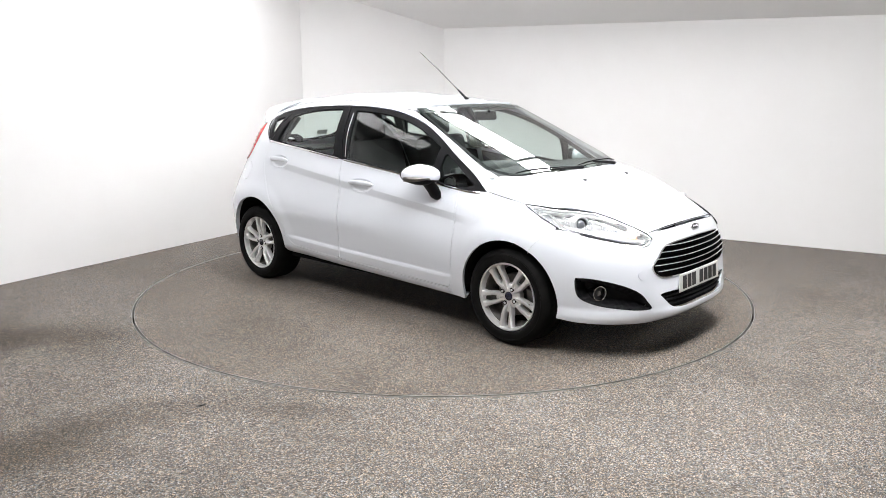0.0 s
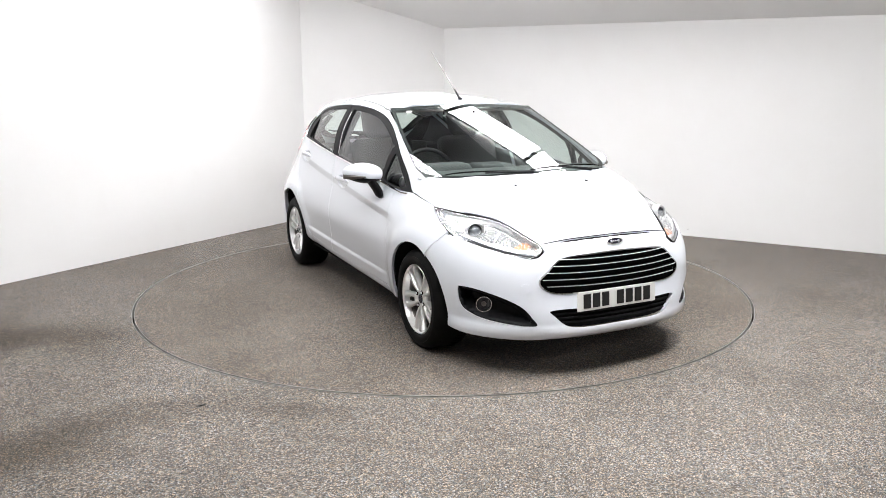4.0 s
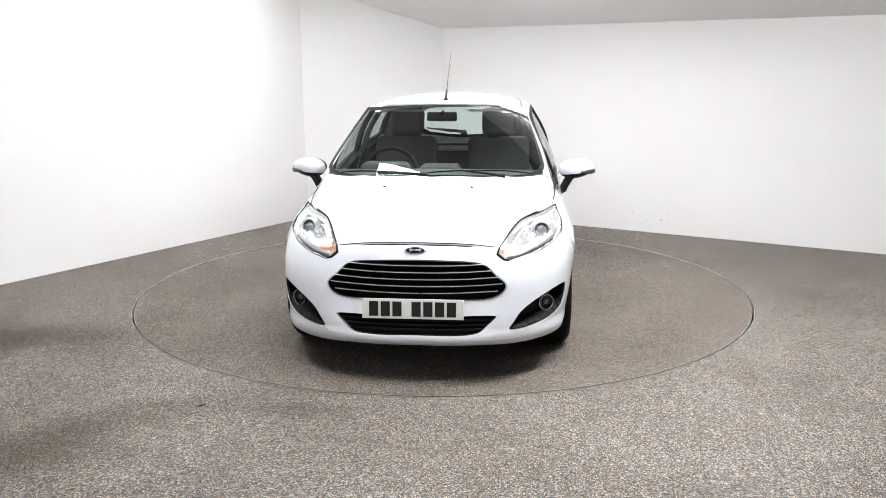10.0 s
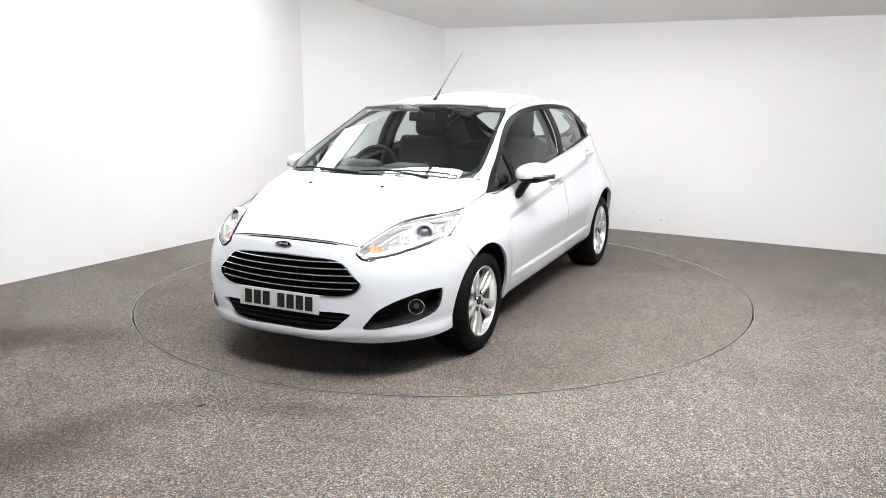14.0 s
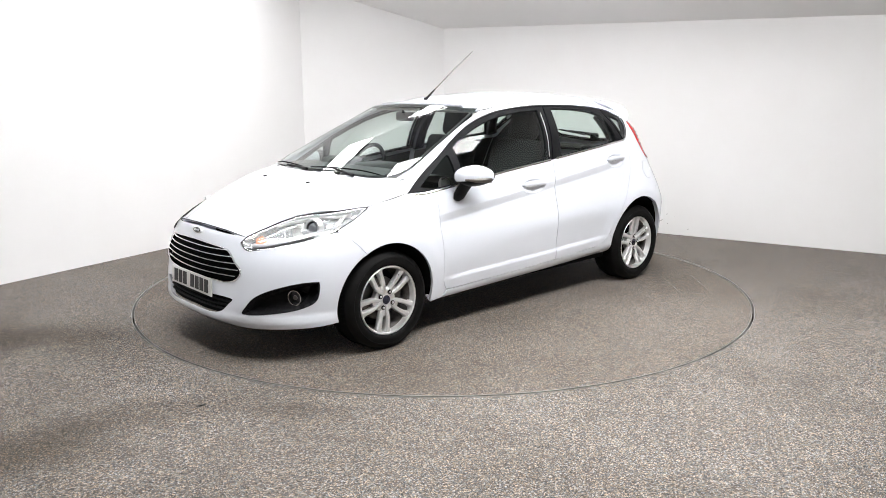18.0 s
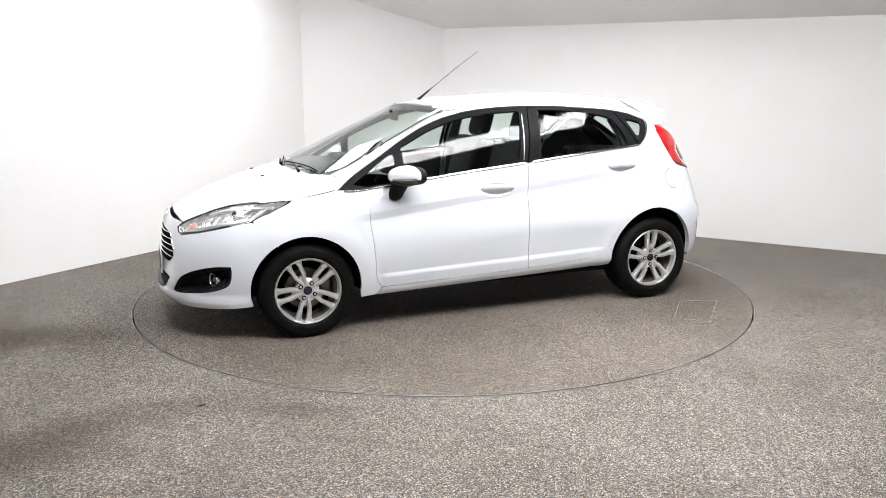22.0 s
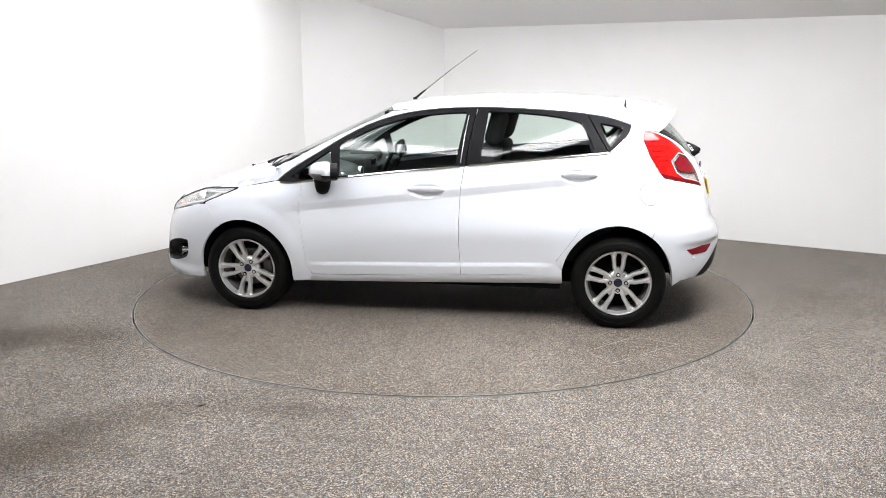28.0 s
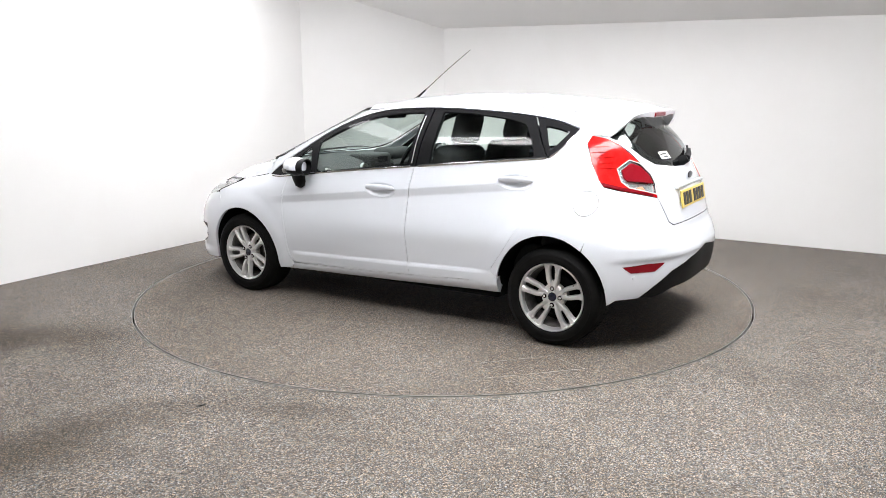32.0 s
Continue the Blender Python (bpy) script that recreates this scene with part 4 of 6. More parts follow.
def part_grille(bumper, grille, lower, g_half, l_half):
    panel("grille_backing", grille, FRONT, LINING, bumper, False, "dark grille opening", lift=-0.021, rim=0, gap=-0.006, step=0.05)
    panel("grille_surround", shrink(grille, -0.001), FRONT, CHROME, bumper, False, "chrome grille surround", holes=[shrink(grille, 0.005)], lift=0.003, rim=0.02, gap=0, step=0.02)
    zs = [0.462, 0.497, 0.532, 0.567, 0.601]
    for z in zs:
        w = float(np.interp(z, [.436, .455, .478, .508, .551, .605, .63], [.36, .425, .452, .458, .415, .352, .25])) - 0.012
        for kind, dz, h, out, mat, text in (("grille_bar", 0, 0.008, 0.000, LINING, "black grille bar"), ("grille_strip", 0.006, 0.0021, 0.008, STRIP, "thin chrome strip")):
            bm = bmesh.new()
            rows = []
            deep = 0.025 if kind == "grille_bar" else 0.003
            for i in range(25):
                y = -w + 2 * w * i / 24
                bow = 0.010 * (y / 0.46) ** 2
                p, n = FRONT.meet(y, z + bow)
                x = p.x + out - 0.004
                ring = [bm.verts.new((x + dx, y, z + bow + dz + hz)) for dx, hz in ((-deep, h), (0.0, h * 0.7), (0.003, 0), (0.0, -h * 0.7), (-deep, -h))]
                rows.append(ring)
            for a, b in zip(rows, rows[1:]):
                for k in range(5):
                    bm.faces.new((a[k], a[(k + 1) % 5], b[(k + 1) % 5], b[k]))
            bm.faces.new(rows[0])
            bm.faces.new(rows[-1])
            bmesh.ops.recalc_face_normals(bm, faces=bm.faces[:])
            part(kind, bm, mat, bumper, text, True)
    panel("lower_backing", lower, FRONT, LINING, bumper, False, "dark lower grille opening", lift=-0.021, rim=0, gap=-0.006, step=0.05)
    for z in (0.280, 0.303, 0.326):
        w = float(np.interp(z, [.262, .28, .306, .335], [.30, .345, .372, .40])) - 0.004
        bm = bmesh.new()
        rows = []
        for i in range(17):
            y = -w + 2 * w * i / 16
            p, n = FRONT.meet(y, z)
            rows.append([bm.verts.new((p.x - 0.012 + dx, y, z + hz)) for dx, hz in ((-0.02, 0.006), (0, 0.004), (0, -0.004), (-0.02, -0.006))])
        for a, b in zip(rows, rows[1:]):
            for k in range(4):
                bm.faces.new((a[k], a[(k + 1) % 4], b[(k + 1) % 4], b[k]))
        bm.faces.new(rows[0])
        bm.faces.new(rows[-1])
        bmesh.ops.recalc_face_normals(bm, faces=bm.faces[:])
        part("lower_grille_bar", bm, BLACK, bumper, "black lower grille bar")


def number_plate(name, material, where, tilt, host, text):
    """A flat plate; its characters are plain bars."""
    o = part(name, box(bmesh.new(), (-0.26, -0.004, -0.052), (0.26, 0.004, 0.052), None, 0.003), material, host, text)
    o.matrix_basis = where @ pose(0, 0, 0, tilt)
    for i in range(7):
        x = -0.2 + i * 0.06 + (0.038 if i > 2 else 0.0)
        b = part("character_bar", box(bmesh.new(), (x - 0.0235, -0.0062, -0.038), (x + 0.0235, -0.0035, 0.038), None, 0.001), INK, o, "plain black bar")
    return o


bonnet, doors_f, doors_r, bumper, stern, roof = bodywork()
number_plate("front_number_plate", PLATE_WHITE, pose(2.062, -0.010, 0.388, 0, 0, 90), -4, bumper, "white number plate with black bars")


# ---- glass and window frames ----
def glazing():
    f_split, r_split = [(-0.318, 1.360), (-0.262, 0.996)], [(-1.020, 1.318), (-1.158, 1.081)]
    f_glass = curvy([(0.600, 1.118), (0.377, 1.226), (0.169, 1.288), (-0.03, 1.318), (-0.235, 1.330)], 14) + [(-0.252, 1.325), (-0.200, 1.010)] + [(0.2, 0.962), (0.583, 0.918)]
    f_small = [(0.93, 0.905), (0.90, 0.925), (0.722, 1.045), (0.668, 1.078), (0.655, 1.07), (0.628, 0.925), (0.66, 0.908), (0.85, 0.888)]
    r_glass = [(-0.392, 1.334)] + curvy([(-0.40, 1.336), (-0.616, 1.328), (-0.869, 1.300), (-0.965, 1.275)], 8) + [(-0.985, 1.262), (-1.046, 1.166), (-1.072, 1.092), (-1.05, 1.085), (-0.691, 1.053), (-0.372, 1.020), (-0.362, 1.03)]
    q_glass = [(-1.100, 1.260), (-1.112, 1.264), (-1.19, 1.250), (-1.244, 1.233), (-1.243, 1.223), (-1.202, 1.165), (-1.172, 1.130), (-1.160, 1.133)]
    loop = [p for p in DLO_TOP if p[0] > -0.315] + f_split + cut(BELT, -0.255, 1.02)[::-1]
    panel("front_window_frame", loop, SIDE, BLACK, doors_f, holes=[f_glass, f_small], lift=-0.004, rim=0.02, step=0.03, gap=0.0025, label="black window frame")
    loop = [(-0.322, 1.360)] + [p for p in DLO_TOP if -1.018 < p[0] < -0.325] + r_split + cut(BELT, -1.15, -0.268)[::-1] + [(-0.266, 0.996)]
    panel("rear_window_frame", loop, SIDE, BLACK, doors_r, holes=[r_glass], lift=-0.004, rim=0.02, step=0.03, gap=0.0025, label="black window frame")
    loop = [(-1.024, 1.317)] + [p for p in DLO_TOP if p[0] < -1.026] + DLO_TAIL[1:] + [(-1.163, 1.082)]
    panel("quarter_window_frame", loop, SIDE, BLACK, PAIRED, holes=[q_glass], lift=-0.004, rim=0.02, step=0.025, gap=0.0025, label="black quarter window frame")
    PANES = Fair(SIDE, DLO_TOP + DLO_TAIL + BELT[::-1], False, True)
    panel("front_window", f_glass, PANES, GLASS, doors_f, lift=-0.012, rim=0, step=0.05, gap=-0.006, label="clear side window")
    panel("front_quarter_light", f_small, Fair(SIDE, f_small, False, True), GLASS, doors_f, lift=-0.012, rim=0, step=0.05, gap=-0.006, label="small triangular window")
    panel("rear_window", r_glass, PANES, GLASS, doors_r, lift=-0.012, rim=0, step=0.05, gap=-0.006, label="clear side window")
    panel("quarter_window", q_glass, SIDE, GLASS, PAIRED, lift=-0.012, rim=0, step=0.05, gap=-0.006, label="small rear quarter window")
    # pale channel on the front edge of the door glass
    for x0, z0, x1, z1, host in ((-0.232, 1.015, -0.268, 1.31, doors_f),):
        pts = [SIDE.meet(x0 + (x1 - x0) * i / 6, z0 + (z1 - z0) * i / 6) for i in range(7)]
        pair("window_channel", tube([p + n * -0.005 for p, n in pts], 0.0035, 6), ALLOY, host, "bright window channel")
    # bright strip along the belt, up round the quarter window
    for name, pts, host in (("belt_strip", cut(BELT, -0.25, 1.01), doors_f), ("belt_strip", cut(BELT, -1.16, -0.27), doors_r), ("belt_strip", DLO_TAIL[::-1][:-1], PAIRED)):
        hits = [SIDE.meet(*p) for p in pts]
        bm = bmesh.new()
        rows = []
        for p, n in hits:
            rows.append([bm.verts.new(p + n * o + Vector((0, 0, dz))) for o, dz in ((-0.004, 0.006), (0.006, 0.006), (0.009, 0.0), (0.006, -0.007), (-0.004, -0.007))])
        for a, b in zip(rows, rows[1:]):
            for k in range(4):
                bm.faces.new((a[k], a[k + 1], b[k + 1], b[k]))
        bmesh.ops.recalc_face_normals(bm, faces=bm.faces[:])
        pair(name, bm, CHROME, host, "thin chrome belt strip")
    # windscreen
    half3 = [(1.24, 0, .967), (1.215, .3, .966), (1.165, .49, .962), (1.113, .60, .970), (1.06, .652, .982), (1.0, .677, .998), (.96, .682, 1.012), (.86, .668, 1.06), (.71, .641, 1.135), (.47, .596, 1.25), (.252, .556, 1.336),
             (.29, .46, 1.353), (.317, .317, 1.370), (.333, 0, 1.376)]
    edge = both_sides([(max(0.0, a), b) for a, b in flat_loop(half3, SCREEN)])
    PANE = Fair(SCREEN, edge, True, True)
    clear3 = [(1.222, 0, .972), (1.197, .29, .972), (1.146, .475, .973), (1.092, .580, .982), (1.035, .632, .996), (.965, .658, 1.02), (.85, .645, 1.068), (.70, .620, 1.14), (.48, .578, 1.24), (.31, .540, 1.312), (.33, .46, 1.328), (.352, .3, 1.347), (.365, 0, 1.352)]
    clear = both_sides([(max(0.0, a), b) for a, b in flat_loop(clear3, SCREEN)])
    screen = panel("windscreen", edge, PANE, GLASS, car, False, "clear windscreen", lift=-0.006, rim=0, step=0.06)
    panel("windscreen_border", edge, PANE, BLACK, screen, False, "black border of the windscreen", holes=[clear], lift=-0.009, rim=0, step=0.03)
    panel("tax_disc", [(a * 1.0, b) for a, b in oval(-0.462, SCREEN.to2d((.36, .46, 1.30))[1], 0.021, 0.012, 20)], PANE, PALE, screen, False, "small round white sticker", lift=0.002, rim=0, step=0.02, gap=0)
    # tail glass
    half3 = [(-1.722, 0, 1.008), (-1.71, .16, 1.016), (-1.676, .375, 1.042), (-1.632, .460, 1.088), (-1.55, .510, 1.155), (-1.455, .546, 1.211), (-1.478, .45, 1.25), (-1.487, .36, 1.285), (-1.50, .25, 1.300), (-1.508, 0, 1.308)]
    edge = both_sides([(max(0.0, a), b) for a, b in flat_loop(half3, REAR)])
    return edge


TAIL_GLASS = glazing()


# ---- tailgate ----
def tailgate():
    half = [(0.0, .702), (.2, .702), (.385, .699), (.432, .72), (.487, .862), (.452, .925), (.446, .996), (.498, 1.07), (.533, 1.16), (.551, 1.195), (.572, 1.214), (.545, 1.262), (.48, 1.300), (.42, 1.322), (.25, 1.325), (0, 1.330)]
    gate = panel("tailgate", both_sides(half), REAR, PAINT, car, False, "white tailgate", holes=[TAIL_GLASS], step=0.03, lift=lambda y, z: 0.010 * ease((0.925 - z) / 0.02) * ease((z - 0.90) / 0.02) * ease((0.30 - abs(y)) / 0.03))
    panel("tailgate_glass", TAIL_GLASS, REAR, GLASS, gate, False, "tinted tailgate glass", lift=-0.005, rim=0, step=0.05, gap=-0.005)
    inner = [(y * 0.86 if abs(y) > 0.3 else y * 0.9, 1.02 + (z - 1.005) * 0.93 + 0.012) for y, z in TAIL_GLASS]
    panel("glass_border", TAIL_GLASS, REAR, GLOSSBLACK, gate, False, "black border of the tailgate glass", holes=[inner], lift=-0.008, rim=0, step=0.03, gap=-0.004)
    # spoiler: carries the roof on over the glass and bends down at its sides
    stations = [((-1.268, 0, 1.410), (-1.592, 0, 1.343)), ((-1.268, .2, 1.399), (-1.590, .2, 1.341)), ((-1.268, .34, 1.376), (-1.582, .34, 1.334)), ((-1.268, .43, 1.352), (-1.567, .42, 1.320)),
                ((-1.294, .48, 1.324), (-1.550, .463, 1.296)), ((-1.330, .516, 1.287), (-1.53, .495, 1.266)), ((-1.360, .547, 1.248), (-1.497, .522, 1.228)), ((-1.382, .569, 1.214), (-1.468, .540, 1.204))]
    f_line, t_line = spline([p[0] for p in stations], 22), spline([p[1] for p in stations], 22)
    bm = bmesh.new()
    rows = []
    for i in range(22):
        k = i / 21
        f, t = Vector(f_line[i]), Vector(t_line[i])
        deep = 0.045 * (1 - k) + 0.014 * k
        out = Vector((0, 0.35 + 0.6 * k, 1 - 0.6 * k)).normalized() if i > 4 else Vector((0, 0.05 * i, 1)).normalized()
        row = [f - out * 0.012, f] + [f.lerp(t, u) + out * (0.012 * math.sin(math.pi * u)) for u in (0.2, 0.4, 0.6, 0.8, 0.95)] + [t - out * 0.004]
        under = t - out * deep + Vector((0.006, -0.006 * k, 0))
        back = Vector((-1.47 + 0.06 * k, under.y * 0.96, under.z + 0.002))
        row += [under, under.lerp(back, 0.5), back]
        rows.append(row)
    full = [[Vector((v.x, -v.y, v.z)) for v in r] for r in rows[:0:-1]] + rows
    grid = [[bm.verts.new(v) for v in r] for r in full]
    for a, b in zip(grid, grid[1:]):
        for k in range(len(a) - 1):
            bm.faces.new((a[k], a[k + 1], b[k + 1], b[k]))
    bm.faces.new(grid[0])
    bm.faces.new(grid[-1])
    bmesh.ops.recalc_face_normals(bm, faces=bm.faces[:])
    part("spoiler", bm, PAINT, gate, "white roof spoiler", True)
    bm = box(bmesh.new(), (-1.597, -0.10, 1.306), (-1.56, 0.10, 1.330), None, 0.004)
    part("brake_lamp", bm, DARKRED, gate, "slim dark red high brake lamp")
    # wiper
    def on_glass(y, z, off):
        p, n = REAR.meet(y, z)
        return p + n * off
    hub = part("wiper_hub", tube([on_glass(0, 1.035, -0.01), on_glass(0, 1.035, 0.045)], [0.034, 0.024], 20), BLACK, gate, "black rear wiper hub", True)
    part("wiper_arm", tube([on_glass(0.01, 1.035, 0.042), on_glass(-0.10, 1.052, 0.036), on_glass(-0.26, 1.078, 0.022)], [0.018, 0.013, 0.008], 10), BLACK, hub, "black rear wiper arm", True)
    part("wiper_blade", tube([on_glass(-0.10 - 0.05 * i, 1.055 + 0.008 * i, 0.010) for i in range(6)], 0.007, 8), BLACK, hub, "black wiper blade", True)
    # sticker on the glass, with unreadable bars
    p, n = REAR.meet(0.235, 1.085)
    turn = Matrix.Translation(p + n * 0.004) @ pose(0, 0, 0, 0, 0, -90 - 14) @ pose(0, 0, 0, -38)
    st = part("glass_sticker", box(bmesh.new(), (-0.05, -0.001, -0.026), (0.05, 0.001, 0.026)), PALE, gate, "small white window sticker")
    st.matrix_basis = turn
    for x, w, z in ((-0.032, 0.012, 0.004), (0.006, 0.022, 0.008), (0.006, 0.022, -0.012)):
        part("sticker_bar", box(bmesh.new(), (x - w, -0.0022, z - 0.006), (x + w, -0.0008, z + 0.006)), DASH, st, "plain dark bar")
    # release strip, badge, plate
    part("release_strip", box(bmesh.new(), (-1.808, -0.28, 0.893), (-1.770, 0.28, 0.911), None, 0.006), PAINT, gate, "white grip strip above the plate")
    badge = turned([(0, 0.006), (0.8, 0.005), (0.95, 0.003), (1, 0)], 40)
    bmesh.ops.transform(badge, matrix=pose(-1.796, 0, 0.955, 0, 0, 90) @ Matrix.Diagonal((0.05, 1, 0.022, 1)), verts=badge.verts[:])
    part("badge", badge, BLUE, gate, "oval dark blue badge", True)
    number_plate("rear_number_plate", PLATE_YELLOW, pose(-1.824, 0, 0.829, 0, 0, -90), -10, gate, "yellow number plate with black bars")
    return gate


gate = tailgate()
badge = turned([(0, 0.006), (0.8, 0.0055), (0.95, 0.003), (1, -0.004)], 40)
nb, nn = FRONT.meet(0, 0.681)
bmesh.ops.transform(badge, matrix=Matrix.Translation(nb) @ pose(0, 0, 0, 0, 0, -90) @ pose(0, 0, 0, 20) @ Matrix.Diagonal((0.052, 1, 0.017, 1)), verts=badge.verts[:])
fb = part("badge", badge, BLUE, bumper, "oval dark blue badge", True)
ring = turned([(0.93, 0.004), (0.95, 0.008), (1.05, 0.006), (1.07, -0.004)], 40)
bmesh.ops.transform(ring, matrix=Matrix.Translation(nb) @ pose(0, 0, 0, 0, 0, -90) @ pose(0, 0, 0, 20) @ Matrix.Diagonal((0.052, 1, 0.017, 1)), verts=ring.verts[:])
part("badge_ring", ring, ALLOY, fb, "chrome oval ring", True)
bm = bmesh.new()
for y, w, h in ((-0.024, 0.006, 0.007), (-0.010, 0.005, 0.004), (0.003, 0.005, 0.004), (0.014, 0.004, 0.004), (0.024, 0.005, 0.007)):
    box(bm, (y - w, -0.002, -h), (y + w, 0.002, h), None, 0.0012)
bmesh.ops.transform(bm, matrix=Matrix.Translation(nb + nn * 0.006) @ pose(0, 0, 0, 0, 0, 90) @ pose(0, 0, 0, -20), verts=bm.verts[:])
part("badge_bar", bm, STRIP, fb, "row of small chrome marks", True)


# ---- lamps ----
def headlamps():
    edge = flat_loop(LAMP_EDGE, LAMP_FLAT)
    LAMP = Fair(LAMP_FLAT, edge, False)
    hosts = panel("headlamp", shrink(edge, -0.001), LAMP, BLACK, PAIRED, label="clear swept-back headlamp with dark rim", holes=[shrink(edge, 0.0024)], lift=0.0040, rim=0.012, step=0.016, gap=0)
    border = np.array(dense(edge, 0.008))

    def bowl(a, b):
        d = ease(float(np.min(np.hypot(border[:, 0] - a, border[:, 1] - b))) / 0.04)
        return -0.003 - 0.026 * d + 0.0013 * d * math.sin(a * 110 + 25 * b)
    panel("lamp_bowl", edge, LAMP, SILVER, hosts, lift=bowl, rim=0, step=0.008, gap=0.002, label="silver lamp reflector")
    panel("lens", edge, LAMP, LENS, hosts, lift=0.0015, rim=0, step=0.03, gap=0.004, label="clear lamp cover")

    def both(name, bm_of, material, text):
        for s, host in zip((1, -1), hosts):
            bm = bm_of()
            if s < 0:
                bmesh.ops.scale(bm, vec=(1, -1, 1), verts=bm.verts[:])
                bmesh.ops.reverse_faces(bm, faces=bm.faces[:])
            part(name, bm, material, host, text, True)
    # projector with its dark collar
    p, n = LAMP.meet(*LAMP.to2d((1.640, .640, .742)))
    turn = Matrix.Translation(p - n * 0.022) @ Vector((0.93, 0.30, 0.2)).to_track_quat("Y", "Z").to_matrix().to_4x4()
    both("projector_ring", lambda: turned([(0.038, -0.03), (0.040, 0.008), (0.044, 0.012), (0.050, 0.010), (0.056, -0.004), (0.058, -0.03)], 40, turn), STRIP, "satin chrome projector ring")
    both("projector_collar", lambda: turned([(0.0335, -0.02), (0.0335, 0.005), (0.037, 0.0075), (0.0385, 0.004), (0.0385, -0.02)], 40, turn), DASH, "dark grey projector collar")
    both("projector_lens", lambda: turned([(0, 0.012), (0.014, 0.010), (0.026, 0.003), (0.0335, -0.008), (0.0335, -0.03), (0, -0.03)], 40, turn), PROJECTOR, "glass projector lens")
    # fins that fan out from the projector towards the nose
    c2 = LAMP.to2d((1.640, .640, .742))
    tip = LAMP.to2d((1.86, .50, .675))
    base = math.atan2(tip[1] - c2[1], tip[0] - c2[0])
    for k in range(7):
        a = base + radians(-34 + 11.5 * k)
        r0, r1 = 0.068, 0.098 + 0.016 * math.cos(2.2 * (a - base))
        d, e = (math.cos(a), math.sin(a)), (-math.sin(a), math.cos(a))
        fin = [(c2[0] + d[0] * r + e[0] * o, c2[1] + d[1] * r + e[1] * o) for r, o in ((r0, -0.0016), (r1, -0.0026), (r1, 0.0026), (r0, 0.0016))]
        panel("reflector_fin", fin, LAMP, ALLOY, hosts, lift=-0.016, rim=0.012, step=0.02, gap=0, label="grey reflector fin")
    # main beam bowl between the fins and the indicator
    beam = flat_loop([(1.775, .560, .705), (1.815, .525, .698), (1.845, .535, .672), (1.82, .575, .668), (1.785, .595, .682)], LAMP)
    panel("main_beam", beam, LAMP, SILVER, hosts, lift=lambda a, b: -0.018 + 0.002 * math.sin(a * 300), rim=0.01, step=0.006, gap=0, label="fluted main beam reflector")
    # amber indicator with upright ribs
    cell = flat_loop([(1.862, .478, .692), (1.893, .462, .680), (1.905, .478, .655), (1.882, .512, .652), (1.858, .525, .664)], LAMP)
    host_cells = panel("indicator", cell, LAMP, AMBER, hosts, lift=-0.008, rim=0.02, step=0.02, gap=0, label="amber indicator cell")
    lo, hi = np.min(cell, 0), np.max(cell, 0)
    for k in range(3):
        a = lo[0] + (hi[0] - lo[0]) * (0.28 + 0.22 * k)
        rib = [(a - 0.0016, lo[1] + 0.010), (a + 0.0016, lo[1] + 0.010), (a + 0.0016, hi[1] - 0.010), (a - 0.0016, hi[1] - 0.010)]
        panel("indicator_rib", rib, LAMP, SILVER, hosts, lift=-0.005, rim=0.003, step=0.02, gap=0, label="pale rib on the indicator")
    # the light strip: runs along the lower edge and turns up at the rear
    low = [(1.930, .462, .640), (1.885, .535, .644), (1.82, .600, .660), (1.745, .658, .682), (1.66, .702, .704), (1.585, .728, .722)]
    high = [(1.575, .722, .734), (1.65, .690, .718), (1.735, .645, .697), (1.81, .585, .675), (1.872, .520, .660), (1.915, .462, .655)]
    panel("light_strip", flat_loop(low + high, LAMP), LAMP, STRIP, hosts, lift=-0.009, rim=0.012, step=0.02, gap=0, label="satin daylight strip")
    for off in (0.0, 0.026):
        up = [(1.578 - off, .727, .724 + off * 0.3), (1.535 - off, .715, .752 + off * 0.3), (1.490 - off, .695, .778 + off * 0.2), (1.482 - off, .693, .776 + off * 0.2), (1.527 - off, .718, .744 + off * 0.3), (1.570 - off, .734, .718 + off * 0.3)]
        panel("side_strip", flat_loop(up, LAMP), LAMP, ALLOY, hosts, lift=-0.007, rim=0.010, step=0.02, gap=0, label="grey strip at the lamp's rear")
    trim = flat_loop([(1.945, .452, .631), (1.935, .487, .626), (1.858, .585, .646), (1.767, .662, .672), (1.68, .712, .693), (1.68, .707, .697), (1.767, .655, .677), (1.858, .578, .651), (1.932, .480, .632)], LAMP)
    panel("lamp_trim", trim, LAMP, DASH, hosts, lift=-0.004, rim=0.006, step=0.02, gap=0, label="dark line under the light strip")
    brow = flat_loop([(1.42, .705, .797), (1.50, .662, .791), (1.60, .592, .791), (1.70, .527, .770), (1.78, .490, .742), (1.78, .497, .737), (1.70, .537, .763), (1.60, .604, .782), (1.50, .676, .782), (1.43, .715, .788)], LAMP)
    panel("lamp_brow", brow, LAMP, ALLOY, hosts, lift=-0.007, rim=0.012, step=0.02, gap=0, label="grey inner lamp bezel")


